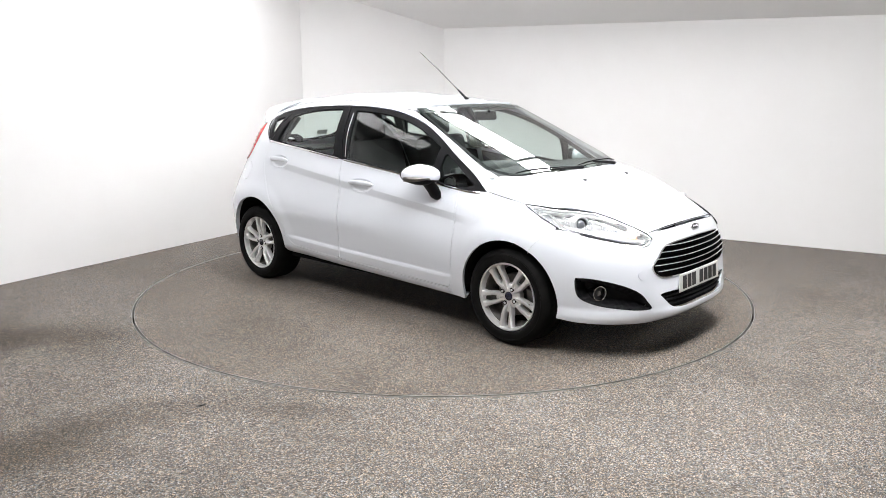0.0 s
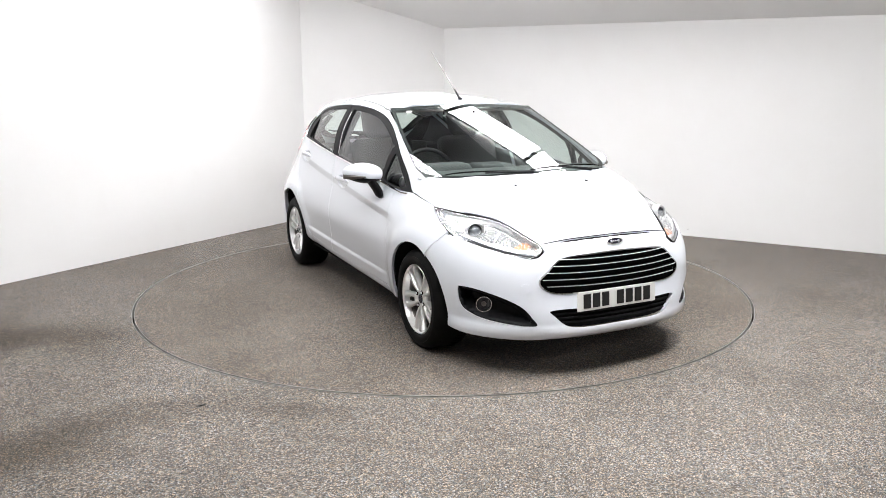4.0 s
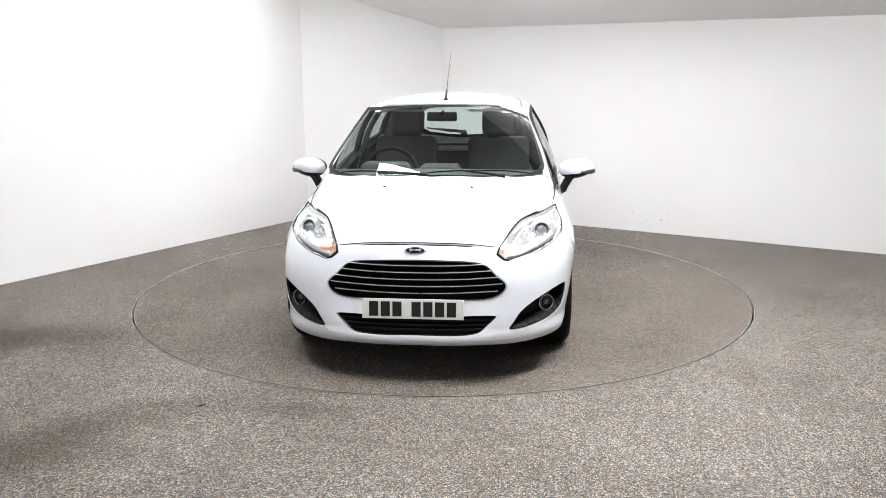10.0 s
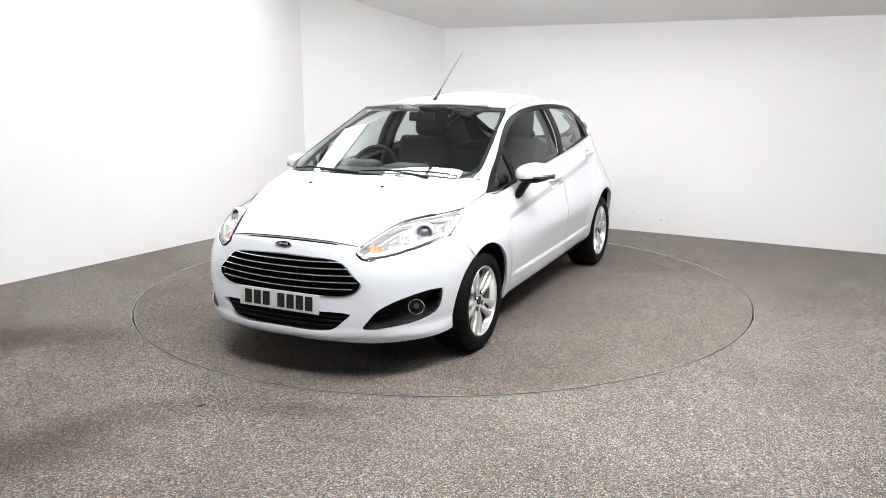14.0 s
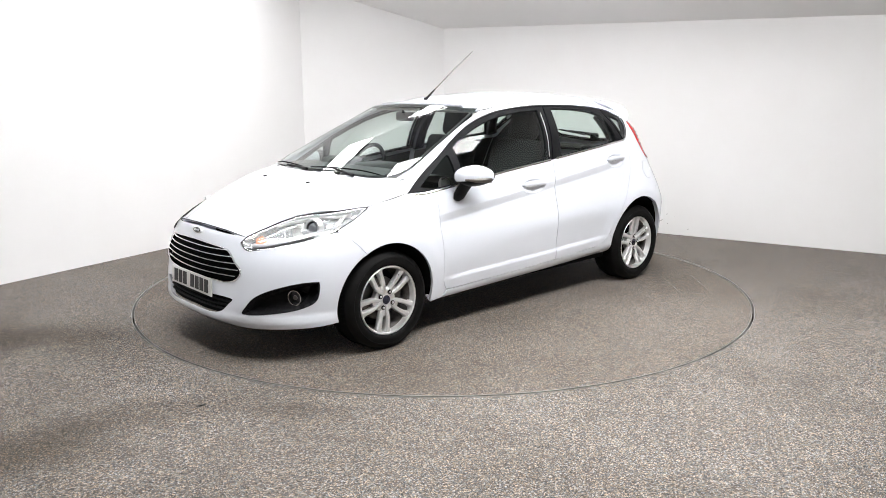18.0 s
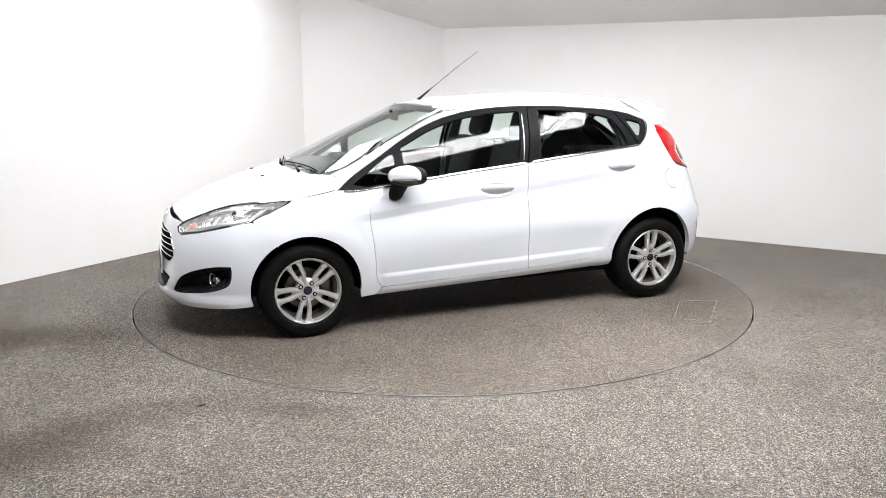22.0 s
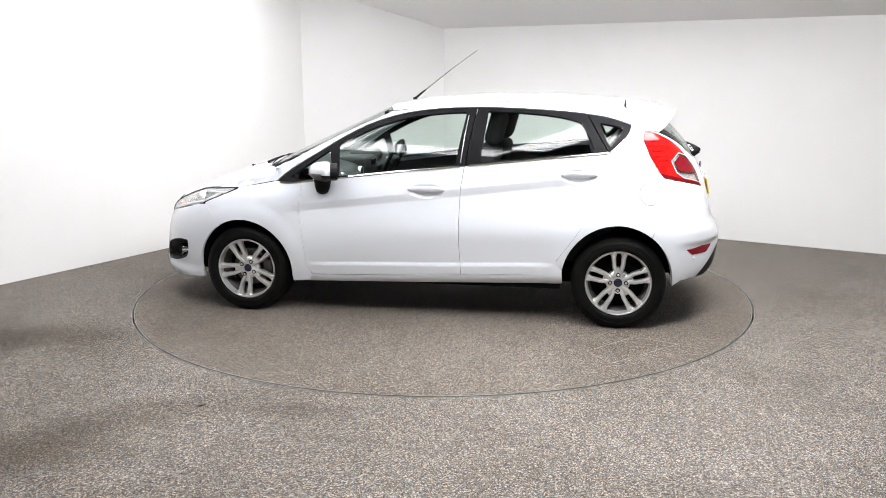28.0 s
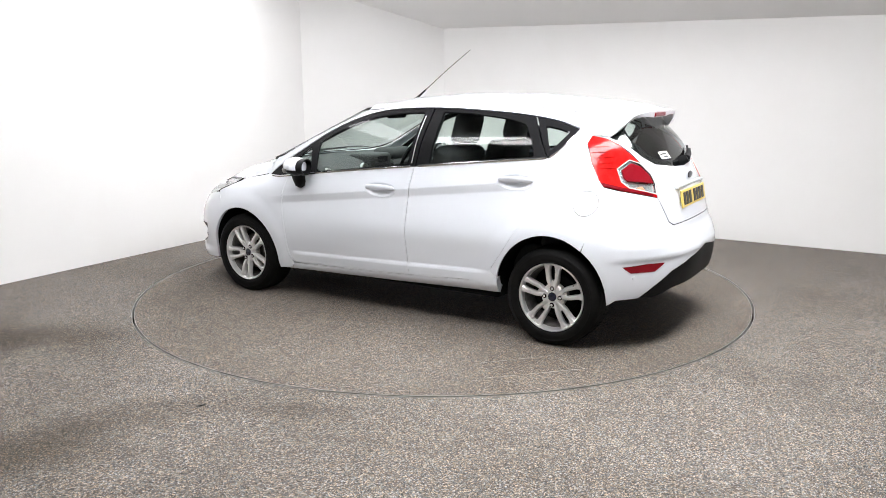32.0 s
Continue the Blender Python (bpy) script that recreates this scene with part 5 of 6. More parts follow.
def tail_lamps():
    edge = flat_loop(TAIL_EDGE, TAIL)
    inner = flat_loop([(-1.545, .607, 1.028), (-1.592, .540, 1.076), (-1.640, .495, 1.055), (-1.692, .450, .99), (-1.722, .452, .945), (-1.737, .480, .880), (-1.622, .608, .922), (-1.575, .62, .955)], TAIL)
    hosts = panel("tail_lamp", edge, TAIL, RED, PAIRED, label="large red tail lamp with clear cell", holes=[inner], lift=lambda a, b: 0.003, rim=0.006, step=0.022, gap=0.0045)
    panel("lamp_back", shrink(edge, -0.04), TAIL, LINING, hosts, lift=-0.032, rim=0, step=0.04, gap=0, label="dark lamp housing")
    panel("lamp_seal", edge, TAIL, BLACK, hosts, holes=[shrink(edge, 0.006)], lift=0.0, rim=0.01, step=0.03, gap=0.0005, label="black lamp seal")
    panel("clear_cell", inner, TAIL, SILVER, hosts, lift=-0.008, rim=0, step=0.02, gap=-0.002, label="silver cell behind the clear lens")
    red = flat_loop([(-1.567, .592, 1.020), (-1.600, .540, 1.058), (-1.642, .498, 1.035), (-1.688, .462, .978), (-1.712, .466, .938), (-1.60, .59, .958), (-1.585, .60, .975)], TAIL)
    panel("brake_cell", red, TAIL, DARKRED, hosts, lift=0.007, rim=0.012, step=0.02, gap=0, label="dark red brake light cell")
    panel("clear_lens", inner, TAIL, LENS, hosts, lift=0.005, rim=0.0, step=0.03, gap=0.002, label="clear lens")
    bulb = flat_loop([(-1.655, .565, .925), (-1.675, .545, .930), (-1.69, .535, .905), (-1.67, .56, .90)], TAIL)
    panel("indicator_bulb", bulb, TAIL, AMBER, hosts, lift=0.0, rim=0.006, step=0.02, gap=0, label="amber bulb")
    # moulded ribs across the upper lens, a dark lower band and a pale inner frame
    for k in range(5):
        x, z = -1.400 - 0.016 * k, 1.158 - 0.030 * k
        groove = flat_loop([(x, .648 + 0.004 * k, z), (x - .085, .582 + 0.004 * k, z - 0.002), (x - .086, .584 + 0.004 * k, z - 0.008), (x - 0.002, .650 + 0.004 * k, z - 0.007)], TAIL)
        panel("lens_rib", groove, TAIL, RED, hosts, lift=0.0085, rim=0.004, step=0.02, gap=0, label="moulded rib")
    band = flat_loop([(-1.478, .690, .958), (-1.502, .690, .936), (-1.592, .652, .914), (-1.735, .508, .872), (-1.728, .510, .884), (-1.600, .640, .928), (-1.520, .680, .948)], TAIL)
    panel("lens_band", band, TAIL, DARKRED, hosts, lift=0.0065, rim=0.004, step=0.02, gap=0, label="dark red lower band of the lamp")
    frame_loop = shrink(inner, -0.001)
    panel("cell_frame", frame_loop, TAIL, PALE, hosts, holes=[shrink(inner, 0.0032)], lift=0.0062, rim=0.004, step=0.02, gap=0, label="pale frame of the clear cell")


headlamps()
tail_lamps()


# ---- wheels ----
def wheel(x, s, spin):
    w = part("wheel", turned([(0.206, -0.165), (0.210, -0.14), (0.210, 0.016), (0.207, 0.029), (0.202, 0.034), (0.196, 0.031), (0.1925, 0.020), (0.191, 0.004), (0.187, -0.006)], 72), ALLOY, car, "silver alloy wheel with five forked spokes", True)
    m = pose(x, s * 0.786, 0.275 if x > 0 else 0.2765) @ (Matrix() if s > 0 else pose(0, 0, 0, 0, 0, 180))
    w.matrix_basis = m
    prof = [(0.200, -0.172), (0.217, -0.180), (0.250, -0.187), (0.276, -0.184), (0.290, -0.172), (0.2945, -0.155), (0.2945, -0.003), (0.291, 0.014), (0.281, 0.028), (0.272, 0.034), (0.270, 0.0365), (0.256, 0.043), (0.254, 0.0415), (0.236, 0.045), (0.220, 0.042), (0.210, 0.035), (0.205, 0.026)]
    part("barrel", turned([(0.1875, -0.005), (0.182, -0.02), (0.172, -0.15), (0.176, -0.15), (0.190, -0.02), (0.1905, -0.005)], 64), BARREL, w, "inside of the rim, its shade put into a darker alloy", True)
    part("tyre", turned(prof, 96), RUBBER, w, "worn black tyre", True)
    # raised letters become plain low bars on the sidewall, tread as grooves
    bm = bmesh.new()
    for k in range(64):
        a = 2 * math.pi * k / 64
        t = pose(0, 0, 0, 0, math.degrees(-a))
        for y in (-0.03, -0.13):
            box(bm, (0.2915, y - 0.022, -0.0045), (0.2950, y + 0.022, 0.0045), t @ pose(0, 0, 0, 18 if y > -0.1 else -18))
    tagged(part("tread", bm, RUBBER, w, "worn tread"), kind="stuff")
    # five forked spokes, each its own part: two arms that leave the hub as one and part towards the rim
    for k in range(5):
        bm = bmesh.new()
        mid = spin + 72 * k
        for side in (-1, 1):
            rings = []
            for i in range(13):
                u = i / 12
                r = 0.036 + u * 0.160
                lateral = 0.0075 + 0.0145 * ease(u / 0.5) + 0.011 * u
                half = 0.0125 - 0.0015 * ease(u / 0.4) + 0.0045 * u + 0.009 * ease((u - 0.82) / 0.18)
                face = 0.006 + 0.015 * math.sin(u * math.pi * 0.6) + 0.002 * u
                c, sn = math.cos(radians(mid)), math.sin(radians(mid))
                tx, tz = -sn, c
                ring = []
                for off, dy in ((-1.0, -0.035), (-0.95, -0.009), (-0.62, -0.001), (0.0, 0.0015), (0.62, -0.001), (0.95, -0.009), (1.0, -0.035)):
                    o = side * lateral + half * off
                    rr = math.sqrt(max(r * r - o * o, 1e-4))
                    ring.append(bm.verts.new((rr * c + tx * o, face + dy, rr * sn + tz * o)))
                rings.append(ring)
            for a, b in zip(rings, rings[1:]):
                for q in range(6):
                    bm.faces.new((a[q], b[q], b[q + 1], a[q + 1]))
                bm.faces.new((a[6], b[6], b[0], a[0]))
            bm.faces.new(rings[0])
            bm.faces.new(rings[-1])
        # web that closes the fork's root
        for e0, e1 in ((0.05, 0.092),):
            c, sn = math.cos(radians(mid)), math.sin(radians(mid))
            vs = [bm.verts.new((r * c - sn * o, y, r * sn + c * o)) for y in (-0.03, 0.003) for r, o in ((e0, -0.012), (e0, 0.012), (e1, 0.016), (e1 + 0.006, 0.0), (e1, -0.016))]
            for f in ((4, 3, 2, 1, 0), (5, 6, 7, 8, 9), (0, 1, 6, 5), (1, 2, 7, 6), (2, 3, 8, 7), (3, 4, 9, 8), (4, 0, 5, 9)):
                bm.faces.new([vs[q] for q in f])
        bmesh.ops.recalc_face_normals(bm, faces=bm.faces[:])
        part("spoke", bm, ALLOY, w, "forked silver spoke", True)
    part("hub", turned([(0, 0.006), (0.03, 0.006), (0.060, 0.003), (0.074, -0.008), (0.078, -0.04), (0, -0.04)], 48), ALLOY, w, "", True)
    part("centre_cap", turned([(0, 0.012), (0.018, 0.0115), (0.026, 0.009), (0.0275, 0.004)], 36), BLUE, w, "dark blue centre cap", True)
    for k in range(4):
        a = radians((30 if x > 0 else 0) + 90 * k)
        there = Matrix.Translation((0.050 * math.cos(a), 0.0115, 0.050 * math.sin(a)))
        # flat dark disc: the shade of the nut's recess given as colour
        shade_disc = part("nut_shade_disc", turned([(0, 0.0), (0.0135, 0.0), (0.014, -0.004)], 18, there), LINING, w, "dark disc for the shade in the nut recess", True)
        part("wheel_nut", turned([(0, 0.006), (0.006, 0.005), (0.008, 0.001)], 12, there), STRIP, shade_disc, "bright wheel nut", True)
    part("brake_disc" if x > 0 else "brake_drum", turned([(0, -0.06), (0.125, -0.06), (0.13, -0.065), (0.13, -0.085), (0, -0.085)], 48), STEEL if x > 0 else LINING, w, "worn steel brake", True)
    part("dust_shield", turned([(0.0, -0.115), (0.19, -0.115), (0.19, -0.125), (0, -0.125)], 40), LINING, w, "dark brake back plate")
    if x > 0:
        part("caliper", box(bmesh.new(), (-0.155, -0.10, -0.06), (-0.085, -0.045, 0.06), None, 0.012), STEEL, w, "grey brake caliper")
    valve = tube([(0.168 * math.cos(radians(spin + 130)), 0.0, 0.168 * math.sin(radians(spin + 130))), (0.160 * math.cos(radians(spin + 130)), 0.022, 0.160 * math.sin(radians(spin + 130)))], 0.004, 8)
    part("valve", valve, BLACK, w, "black tyre valve")
    # liner of the arch above the wheel
    cx, cz, rx, rz = FRONT_ARCH if x > 0 else REAR_ARCH
    bm = bmesh.new()
    rows = []
    for y in (0.83, 0.79, 0.70, 0.52):
        row = []
        for a in range(0, 181, 9):
            px, pz = cx + (rx + 0.004) * math.cos(radians(a)), cz + (rz + 0.004) * math.sin(radians(a))
            row.append(bm.verts.new((px, s * min(y, SIDE.meet(px, pz)[0].y - 0.012), pz)))
        rows.append(row)
    for a, b in zip(rows, rows[1:]):
        for q in range(len(a) - 1):
            bm.faces.new((a[q], a[q + 1], b[q + 1], b[q]))
    bm.faces.new(rows[-1])
    part("arch_liner", bm, LINING, car, "dark wheel arch liner")


for s in (1, -1):
    wheel(1.2445, s, -8 if s > 0 else 58)
    wheel(-1.2445, s, 18)


# ---- mirrors ----
def mirrors():
    bm = bmesh.new()
    bmesh.ops.create_uvsphere(bm, u_segments=40, v_segments=24, radius=1.0)
    for v in bm.verts:
        x, y, z = v.co
        k = 1.0 - 0.25 * max(0, y)
        v.co = Vector((0.62 + (0.115 if x > 0 else 0.048) * x * k + 0.03 * -y, 0.902 + 0.120 * y, 0.960 + 0.065 * math.copysign(abs(z) ** 0.8, z) * (1.0 - 0.22 * max(0, y)) + 0.006 * y))
    low = bm.copy()
    cutz = 0.930
    bmesh.ops.bisect_plane(bm, geom=bm.verts[:] + bm.edges[:] + bm.faces[:], plane_co=(0, 0.86, cutz), plane_no=(0, -0.10, 1), clear_inner=True)
    hosts = pair("door_mirror", bm, PAINT, doors_f, "white door mirror cap")
    bmesh.ops.bisect_plane(low, geom=low.verts[:] + low.edges[:] + low.faces[:], plane_co=(0, 0.86, cutz), plane_no=(0, -0.10, 1), clear_outer=True)
    bmesh.ops.holes_fill(low, edges=low.edges[:])
    pair("mirror_shell", low, BLACK, hosts, "black lower mirror shell")
    # glass on the rear face
    bm = turned([(0, 0), (0.9, 0), (1, 0.0), (1.0, 0.1), (0, 0.1)], 36)
    bmesh.ops.transform(bm, matrix=Matrix.Translation((0.583, 0.887, 0.957)) @ pose(0, 0, 0, 0, 0, 110) @ Matrix.Diagonal((0.084, 0.02, 0.044, 1)), verts=bm.verts[:])
    pair("mirror_glass", bm, MIRROR, hosts, "mirror glass")
    bm = turned([(0.93, -0.3), (0.96, -0.6), (1.02, -0.5), (1.06, 0.5), (1.03, 1.6), (0.9, 1.6)], 40)
    bmesh.ops.transform(bm, matrix=Matrix.Translation((0.583, 0.888, 0.957)) @ pose(0, 0, 0, 0, 0, 108) @ Matrix.Diagonal((0.092, 0.02, 0.053, 1)), verts=bm.verts[:])
    pair("mirror_bezel", bm, BLACK, hosts, "black rim round the mirror glass")
    # indicator lens round the front of the cap
    bm = bmesh.new()
    rows = []
    for i in range(9):
        a = radians(8 + 74 * i / 8)
        k = 1.0 - 0.25 * math.sin(a)
        x = 0.624 + 0.115 * math.cos(a) * k - 0.03 * math.sin(a)
        y = 0.902 + 0.122 * math.sin(a)
        t = 0.004 + 0.011 * ease(i / 4)
        rows.append([bm.verts.new((x, y, 0.946 + t * 0.6)), bm.verts.new((x + 0.004, y + 0.003, 0.944)), bm.verts.new((x, y, 0.942 - t))])
    for a, b in zip(rows, rows[1:]):
        for q in range(2):
            bm.faces.new((a[q], a[q + 1], b[q + 1], b[q]))
    pair("mirror_indicator", bm, STEEL, hosts, "clear mirror indicator")
    # stalk
    pts = [Vector((0.655, 0.875, 0.925)), Vector((0.665, 0.845, 0.89)), Vector((0.675, 0.822, 0.85)), Vector((0.68, 0.812, 0.815)), Vector((0.682, 0.806, 0.80))]
    bm = bmesh.new()
    rings = []
    for p, (rx, ry) in zip(pts, ((0.066, 0.034), (0.058, 0.030), (0.052, 0.028), (0.040, 0.022), (0.014, 0.008))):
        rings.append([bm.verts.new(p + Vector((rx * math.cos(2 * math.pi * k / 16), ry * math.sin(2 * math.pi * k / 16), 0))) for k in range(16)])
    for a, b in zip(rings, rings[1:]):
        for k in range(16):
            bm.faces.new((a[k], a[(k + 1) % 16], b[(k + 1) % 16], b[k]))
    bm.faces.new(rings[0])
    bm.faces.new(rings[-1])
    bmesh.ops.recalc_face_normals(bm, faces=bm.faces[:])
    pair("mirror_stalk", bm, BLACK, hosts, "black mirror stalk")


mirrors()


# ---- aerial and front wipers ----
base, _ = TOP.meet(0.226, 0)
aerial = part("aerial", tube([base + Vector((0.012, 0, -0.002)), base + Vector((-0.004, 0, 0.012)), base + Vector((-0.075, 0, 0.068))], [0.016, 0.009, 0.0055], 12), BLACK, roof, "thin roof aerial on a black foot", True)
part("aerial_rod", tube([base + Vector((-0.07, 0, 0.064)), base + Vector((-0.27, 0, 0.215)), Vector((-0.226, 0, 1.742))], [0.0034, 0.003, 0.0022], 8), STEEL, aerial, "thin grey aerial rod")


def wipers():
    for root, tip, blade in (((1.205, 0.44), (1.185, 0.20), ((1.112, 0.59), (1.205, -0.02))), ((1.238, -0.02), (1.190, -0.33), ((1.215, -0.08), (1.120, -0.57)))):
        a, b = TOP.meet(*root)[0], TOP.meet(*tip)[0]
        arm = part("wiper", tube([a + Vector((0, 0, 0.012)), a.lerp(b, 0.5) + Vector((0, 0, 0.014)), b + Vector((0, 0, 0.011))], [0.011, 0.007, 0.005], 8), BLACK, car, "black windscreen wiper", True)
        pts = [TOP.meet(*Vector(blade[0]).lerp(Vector(blade[1]), i / 8))[0] + Vector((0.0, 0, 0.007)) for i in range(9)]
        part("wiper_blade", tube(pts, [0.003] + [0.0042] * 7 + [0.003], 8), LINING, arm, "black wiper blade")


wipers()


# ---- underbody and cabin ----
def cushion(bm, lo, hi, m=None, bevel=0.05):
    return box(bm, lo, hi, m, bevel)


def seat(y, parent_name="front_seat"):
    root = new(parent_name)
    root.parent = car
    root["label"] = "dark fabric front seat"
    part("cushion", cushion(bmesh.new(), (-0.32, y - 0.25, 0.36), (0.24, y + 0.25, 0.55)), FABRIC, root, "", True)
    lean = Matrix.Translation((-0.30, 0, 0.50)) @ pose(0, 0, 0, 0, -16)
    part("backrest", cushion(bmesh.new(), (-0.10, y - 0.24, 0.0), (0.06, y + 0.24, 0.63), lean), FABRIC, root, "", True)
    part("headrest", cushion(bmesh.new(), (-0.085, y - 0.135, 0.635), (0.025, y + 0.135, 0.875), lean, 0.0545), FABRIC, root, "dark fabric headrest", True)
    for k in (-0.06, 0.06):
        part("headrest_post", tube([lean @ Vector((-0.02, y + k, 0.55)), lean @ Vector((-0.03, y + k, 0.70))], 0.007, 8), CHROME, root, "chrome headrest post", True)
    return root


def cabin():
    floorpan = bmesh.new()
    box(floorpan, (-1.42, -0.55, 0.21), (1.80, 0.55, 0.30))
    box(floorpan, (-1.76, -0.50, 0.36), (-1.42, 0.50, 0.42))
    box(floorpan, (-0.88, -0.77, 0.215), (0.88, 0.77, 0.30))
    part("underbody", floorpan, LINING, car, "dark underbody")
    bm = bmesh.new()
    box(bm, (0.86, -0.60, 0.30), (0.92, 0.60, 0.90))
    part("bulkhead", bm, LINING, car, "dark engine bulkhead")
    part("boot_lining", box(bmesh.new(), (-1.60, -0.52, 0.3), (-1.54, 0.52, 0.86)), LINING, car, "dark boot lining")
    # dashboard: a swept top with a hooded binnacle and centre stack
    bm = bmesh.new()
    prof = [(1.10, 0.95), (0.95, 0.965), (0.78, 0.955), (0.66, 0.925), (0.60, 0.87), (0.63, 0.78), (0.70, 0.66), (0.86, 0.60)]
    rows = [[bm.verts.new((x - 0.05 * abs(u) ** 2, 0.70 * u, z + 0.012 * (1 - u * u))) for x, z in prof] for u in np.linspace(-1, 1, 25)]
    for a, b in zip(rows, rows[1:]):
        for q in range(len(prof) - 1):
            bm.faces.new((a[q], a[q + 1], b[q + 1], b[q]))
    bmesh.ops.recalc_face_normals(bm, faces=bm.faces[:])
    dash = part("dashboard", bm, DASH, car, "dark grey dashboard", True)
    part("binnacle", cushion(bmesh.new(), (0.62, -0.52, 0.90), (0.82, -0.20, 1.005), None, 0.045), DASH, dash, "hooded instrument binnacle", True)
    part("centre_stack", cushion(bmesh.new(), (0.56, -0.13, 0.60), (0.80, 0.13, 0.985), pose(0, 0, 0, 0, 0), 0.03), DASH, dash, "dark centre console stack", True)
    part("screen", box(bmesh.new(), (0.552, -0.06, 0.92), (0.565, 0.06, 0.965), None, 0.004), SMOKE, dash, "small display screen")
    for y in (-0.6, 0.6, -0.17, 0.17):
        part("air_vent", turned([(0.0, -0.01), (0.03, -0.01), (0.034, 0.004), (0.042, 0.004), (0.044, -0.02)], 24, pose(0.60, y, 0.88, 0, 0, 90)), ALLOY, dash, "round silver-ringed air vent", True)
    # steering wheel, on the car's right
    c = Vector((0.50, -0.365, 0.905))
    turn = Matrix.Translation(c) @ pose(0, 0, 0, 0, 66, 0)
    circle = [turn @ Vector((0.182 * math.cos(2 * math.pi * k / 36), 0.182 * math.sin(2 * math.pi * k / 36), 0)) for k in range(36)]
    sw = part("steering_wheel", tube(circle, 0.015, 10, True), BLACK, car, "black steering wheel", True)
    part("wheel_boss", cushion(bmesh.new(), (-0.05, -0.075, -0.03), (0.075, 0.075, 0.03), turn, 0.02), DASH, sw, "", True)
    for a in (90, -90, 0):
        p = turn @ Vector((0.17 * math.cos(radians(a)), 0.17 * math.sin(radians(a)), 0))
        part("wheel_spoke", tube([c, p], [0.022, 0.014], 8), DASH, sw, "", True)
    part("column", tube([c, c + Vector((0.22, 0, -0.1))], 0.045, 12), DASH, sw, "", True)
    for y in (0.365, -0.365):
        seat(y).location.x = 0.12
    rear = new("rear_bench")
    rear.parent = car
    rear["label"] = "dark fabric rear bench"
    part("cushion", cushion(bmesh.new(), (-1.12, -0.62, 0.36), (-0.62, 0.62, 0.54)), FABRIC, rear, "", True)
    lean = Matrix.Translation((-1.10, 0, 0.50)) @ pose(0, 0, 0, 0, -20)
    part("backrest", cushion(bmesh.new(), (-0.08, -0.60, 0.0), (0.06, 0.60, 0.44), lean), FABRIC, rear, "", True)
    for y in (0.33, -0.33):
        part("headrest", cushion(bmesh.new(), (-0.075, y - 0.12, 0.43), (0.02, y + 0.12, 0.54), lean, 0.035), FABRIC, rear, "", True)
    part("parcel_shelf", box(bmesh.new(), (-1.66, -0.54, 0.965), (-1.27, 0.54, 0.985), None, 0.006), DASH, car, "dark parcel shelf")
    # door linings, pale headliner and pillar trims
    loop = [(0.80, 0.30), (-0.22, 0.32), (-0.21, 0.985), (0.55, 0.895), (0.80, 0.86)]
    panel("door_lining", loop, SIDE, DASH, doors_f, lift=-0.06, rim=0, step=0.08, gap=0, label="dark door lining")
    loop = [(-0.26, 0.32), (-0.74, 0.34), (-1.10, 0.80), (-1.15, 1.065), (-0.26, 0.985)]
    panel("door_lining", loop, SIDE, DASH, doors_r, lift=-0.06, rim=0, step=0.08, gap=0, label="dark door lining")
    for lp, host in (([(-0.235, 1.000), (-0.285, 1.34), (-0.36, 1.34), (-0.33, 1.01)], PAIRED), ([(-1.06, 1.09), (-1.01, 1.30), (-1.09, 1.28), (-1.16, 1.11)], PAIRED)):
        panel("pillar_trim", lp, SIDE, DASH, host, lift=-0.05, rim=0.03, step=0.06, gap=0, label="dark pillar trim")
    loop = [(-1.21, 1.06), (-1.30, 1.235), (-1.36, 1.24), (-1.50, 1.12), (-1.66, 0.95), (-1.66, 0.68), (-1.10, 0.68), (-1.17, 1.05)]
    panel("quarter_lining", loop, SIDE, DASH, PAIRED, lift=-0.045, rim=0, step=0.08, gap=0, label="dark boot side lining")
    half = [(0.30, 0.0), (0.27, 0.45), (0.22, 0.50), (-0.8, 0.47), (-1.24, 0.40), (-1.24, 0.0)]
    panel("headliner", half + [(x, -y) for x, y in reversed(half) if y > 0], TOP, LINER, car, False, "pale headliner", lift=-0.035, rim=0, step=0.08, gap=0)
    # interior mirror
    bm = cushion(bmesh.new(), (-0.012, -0.105, -0.032), (0.014, 0.105, 0.032), pose(0.42, -0.01, 1.288, 0, -8, -6), 0.014)
    im = part("interior_mirror", bm, BLACK, car, "black interior mirror", True)
    part("mirror_stem", tube([(0.43, -0.01, 1.30), (0.45, 0, 1.325)], 0.010, 8), BLACK, im)
    for y in (0.33, -0.33):
        part("sun_visor", box(bmesh.new(), (0.16, y - 0.17, 1.318), (0.30, y + 0.17, 1.332), None, 0.006), LINER, car, "pale sun visor")


cabin()


# ---- small traces: the hatch outline in the table's top, scuffs on the wall ----
def table_mark():
    """A rectangular cover let into the table, shown by its thin bright edges."""
    turn = pose(0, 0, 0, 0, 0, 42.3 + 5.305 * 32)
    corners = [turn @ Vector((x, y, 0.0)) for x, y in ((0.203, -1.753), (0.608, -1.638), (0.763, -1.848), (0.216, -1.983))]
    a, b, c, d = corners
    for p, q, w in ((a, b, 0.0013), (b, c, 0.0005), (c, d, 0.0013), (d, a, 0.0005)):
        side = (q - p).normalized().cross(Vector((0, 0, 1))) * w
        bm = bmesh.new()
        vs = [bm.verts.new(v + Vector((0, 0, z))) for z in (-0.002, 0.0012) for v in (p - side, q - side, q + side, p + side)]
        for f in ((3, 2, 1, 0), (4, 5, 6, 7), (0, 1, 5, 4), (1, 2, 6, 5), (2, 3, 7, 6), (3, 0, 4, 7)):
            bm.faces.new([vs[i] for i in f])
        part("cover_edge", bm, BRIGHT, table, "thin bright edge of a let-in cover")


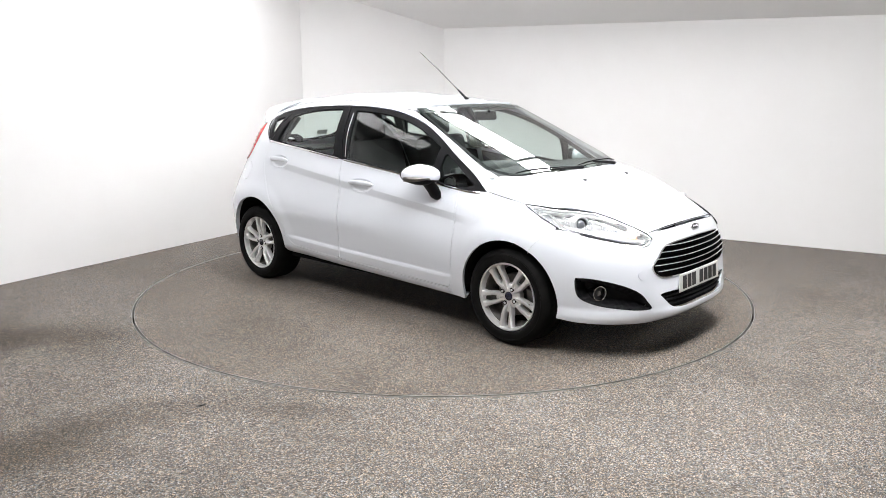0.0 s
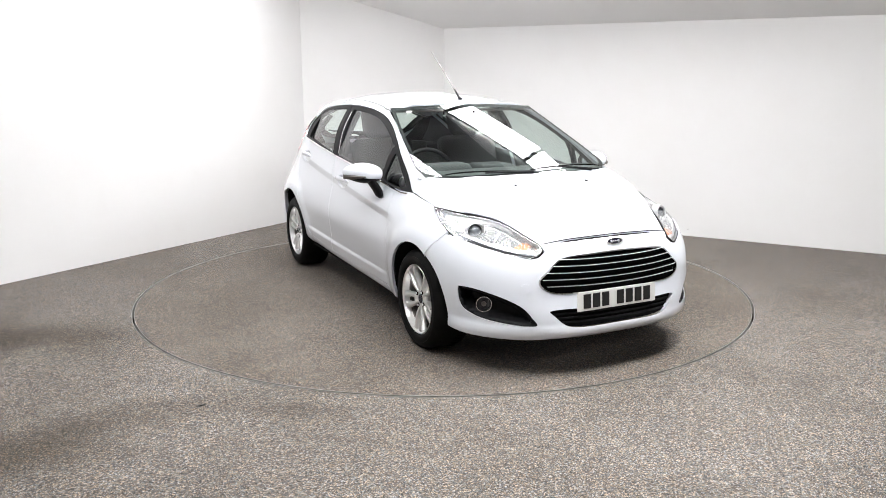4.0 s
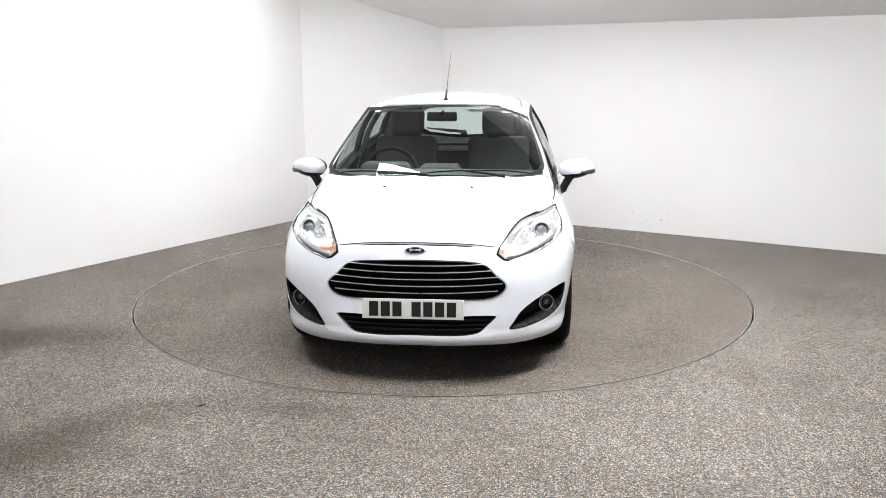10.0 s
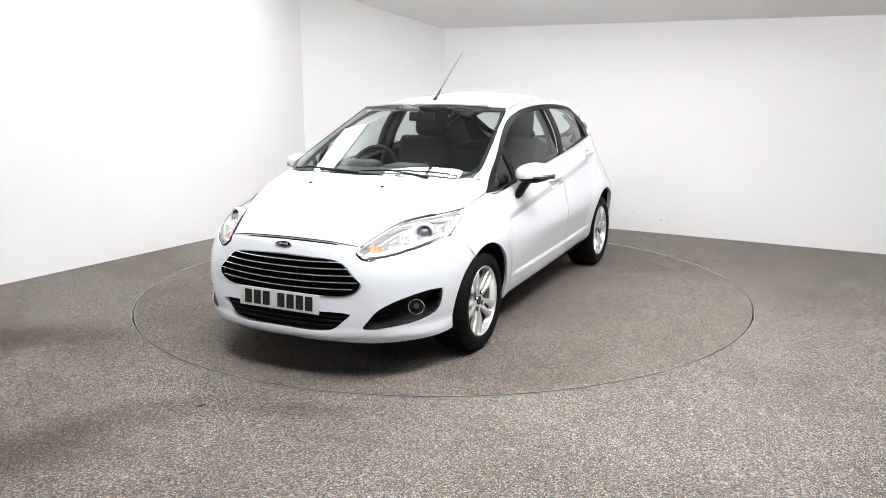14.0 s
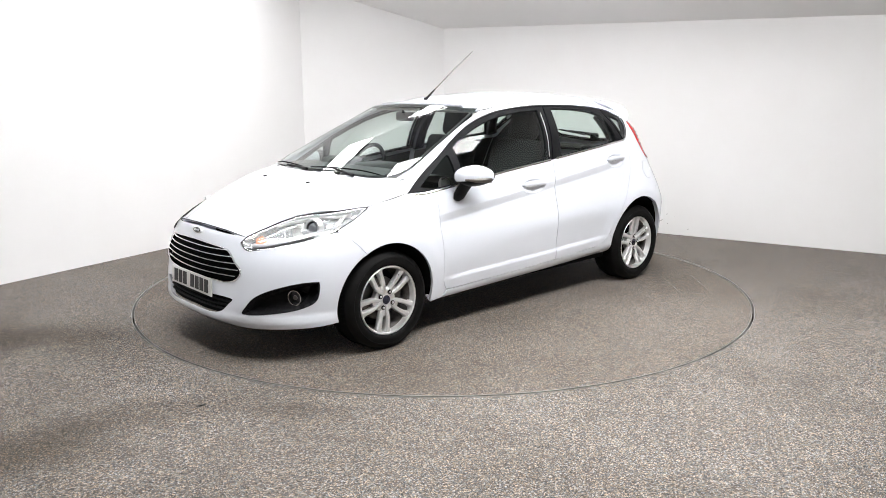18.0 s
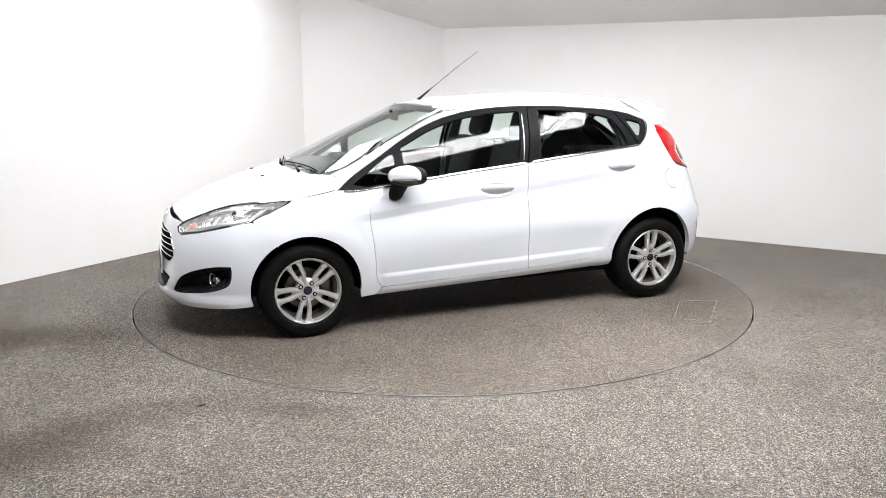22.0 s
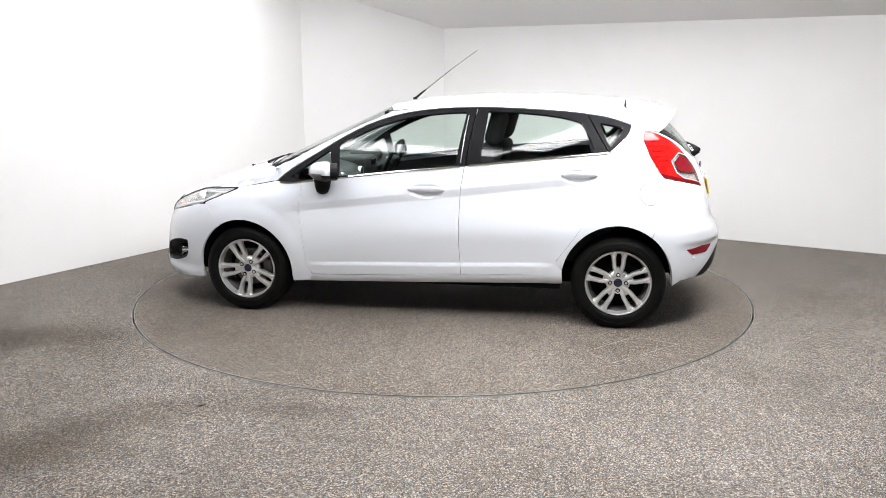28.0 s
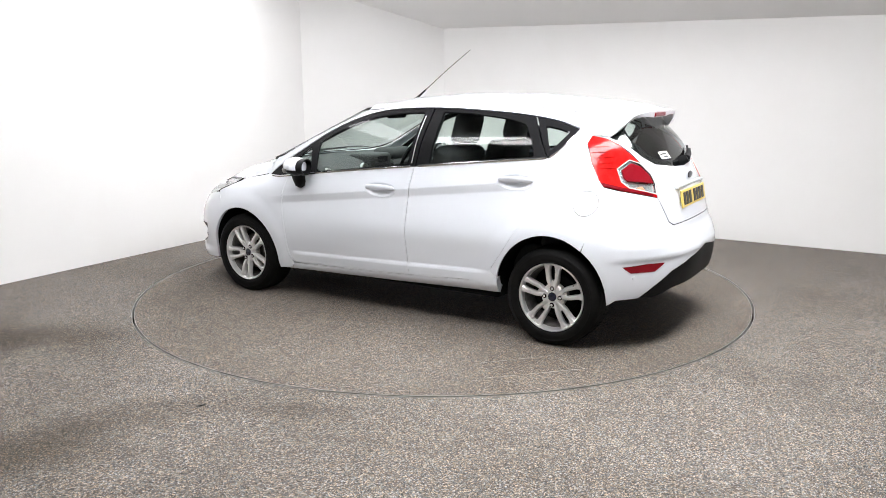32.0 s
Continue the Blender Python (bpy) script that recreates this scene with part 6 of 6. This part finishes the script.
table_mark()
SCUFF = shader("dark_scuff", (0.22, 0.20, 0.19), 0.8)


def wall_scuffs():
    """A few dark scrapes low on the right wall."""
    a, b = Vector((*CORNERS[3], 0)), Vector((*CORNERS[4], 0))
    d = (b - a).normalized()
    inward = Vector((d.y, -d.x, 0))
    rng = random.Random(4)
    spots = [(2.60, 0.135, 0.05), (2.45, 0.13, 0.03), (2.52, 0.17, 0.012), (2.66, 0.205, 0.018), (2.67, 0.11, 0.014), (2.30, 0.19, 0.02), (2.24, 0.10, 0.012), (2.74, 0.19, 0.012), (2.88, 0.07, 0.02)]
    for s, z, w in spots:
        bm = bmesh.new()
        n = 9
        ring = []
        for k in range(n):
            t = 2 * math.pi * k / n
            r = rng.uniform(0.5, 1.0)
            ring.append(a + d * (s + w * 0.5 * r * math.cos(t)) + Vector((0, 0, z + 0.004 * r * math.sin(t) + w * 0.2 * math.cos(t))) + inward * 0.0035)
        vs = [bm.verts.new(v) for v in ring] + [bm.verts.new(v - inward * 0.004) for v in ring]
        bm.faces.new(vs[:n])
        for k in range(n):
            bm.faces.new((vs[k], vs[n + k], vs[n + (k + 1) % n], vs[(k + 1) % n]))
        bmesh.ops.recalc_face_normals(bm, faces=bm.faces[:])
        part("scuff_mark", bm, SCUFF, bpy.data.objects["wall_right"], "small dark scuff on the wall")


wall_scuffs()


def floor_scrap(x, y, turn):
    """A thin crooked dark flake on the floor."""
    bm = prism([(-0.017, -0.003), (-0.006, -0.006), (0.006, -0.002), (0.018, 0.001), (0.010, 0.006), (-0.004, 0.004), (-0.013, 0.007)], 0.0, 0.004)
    ob = tagged(part("floor_scrap", bm, INK, None), "small dark flake lying on the speckled floor", "debris")
    ob.matrix_basis = pose(x, y, 0.0, 0, 0, turn)


floor_scrap(-1.165, -2.325, 20)


# ---- what moves: the table turns clockwise at a steady rate, the car on it ----
def motions():
    rows_car, rows_table = [], []
    for i in range(17):
        t = 2.0 * i
        a = -42.3 - 5.305 * t
        turn = pose(0, 0, 0, 0, 0, a)
        rows_table.append((t, turn))
        rows_car.append((t, pose(0, -0.069, 0.0178) @ turn @ pose(-0.0375, 0.0435, 0.0)))
    walk(table, rows_table)
    car.scale = (0.988, 0.988, 0.988)
    walk(car, rows_car)


motions()
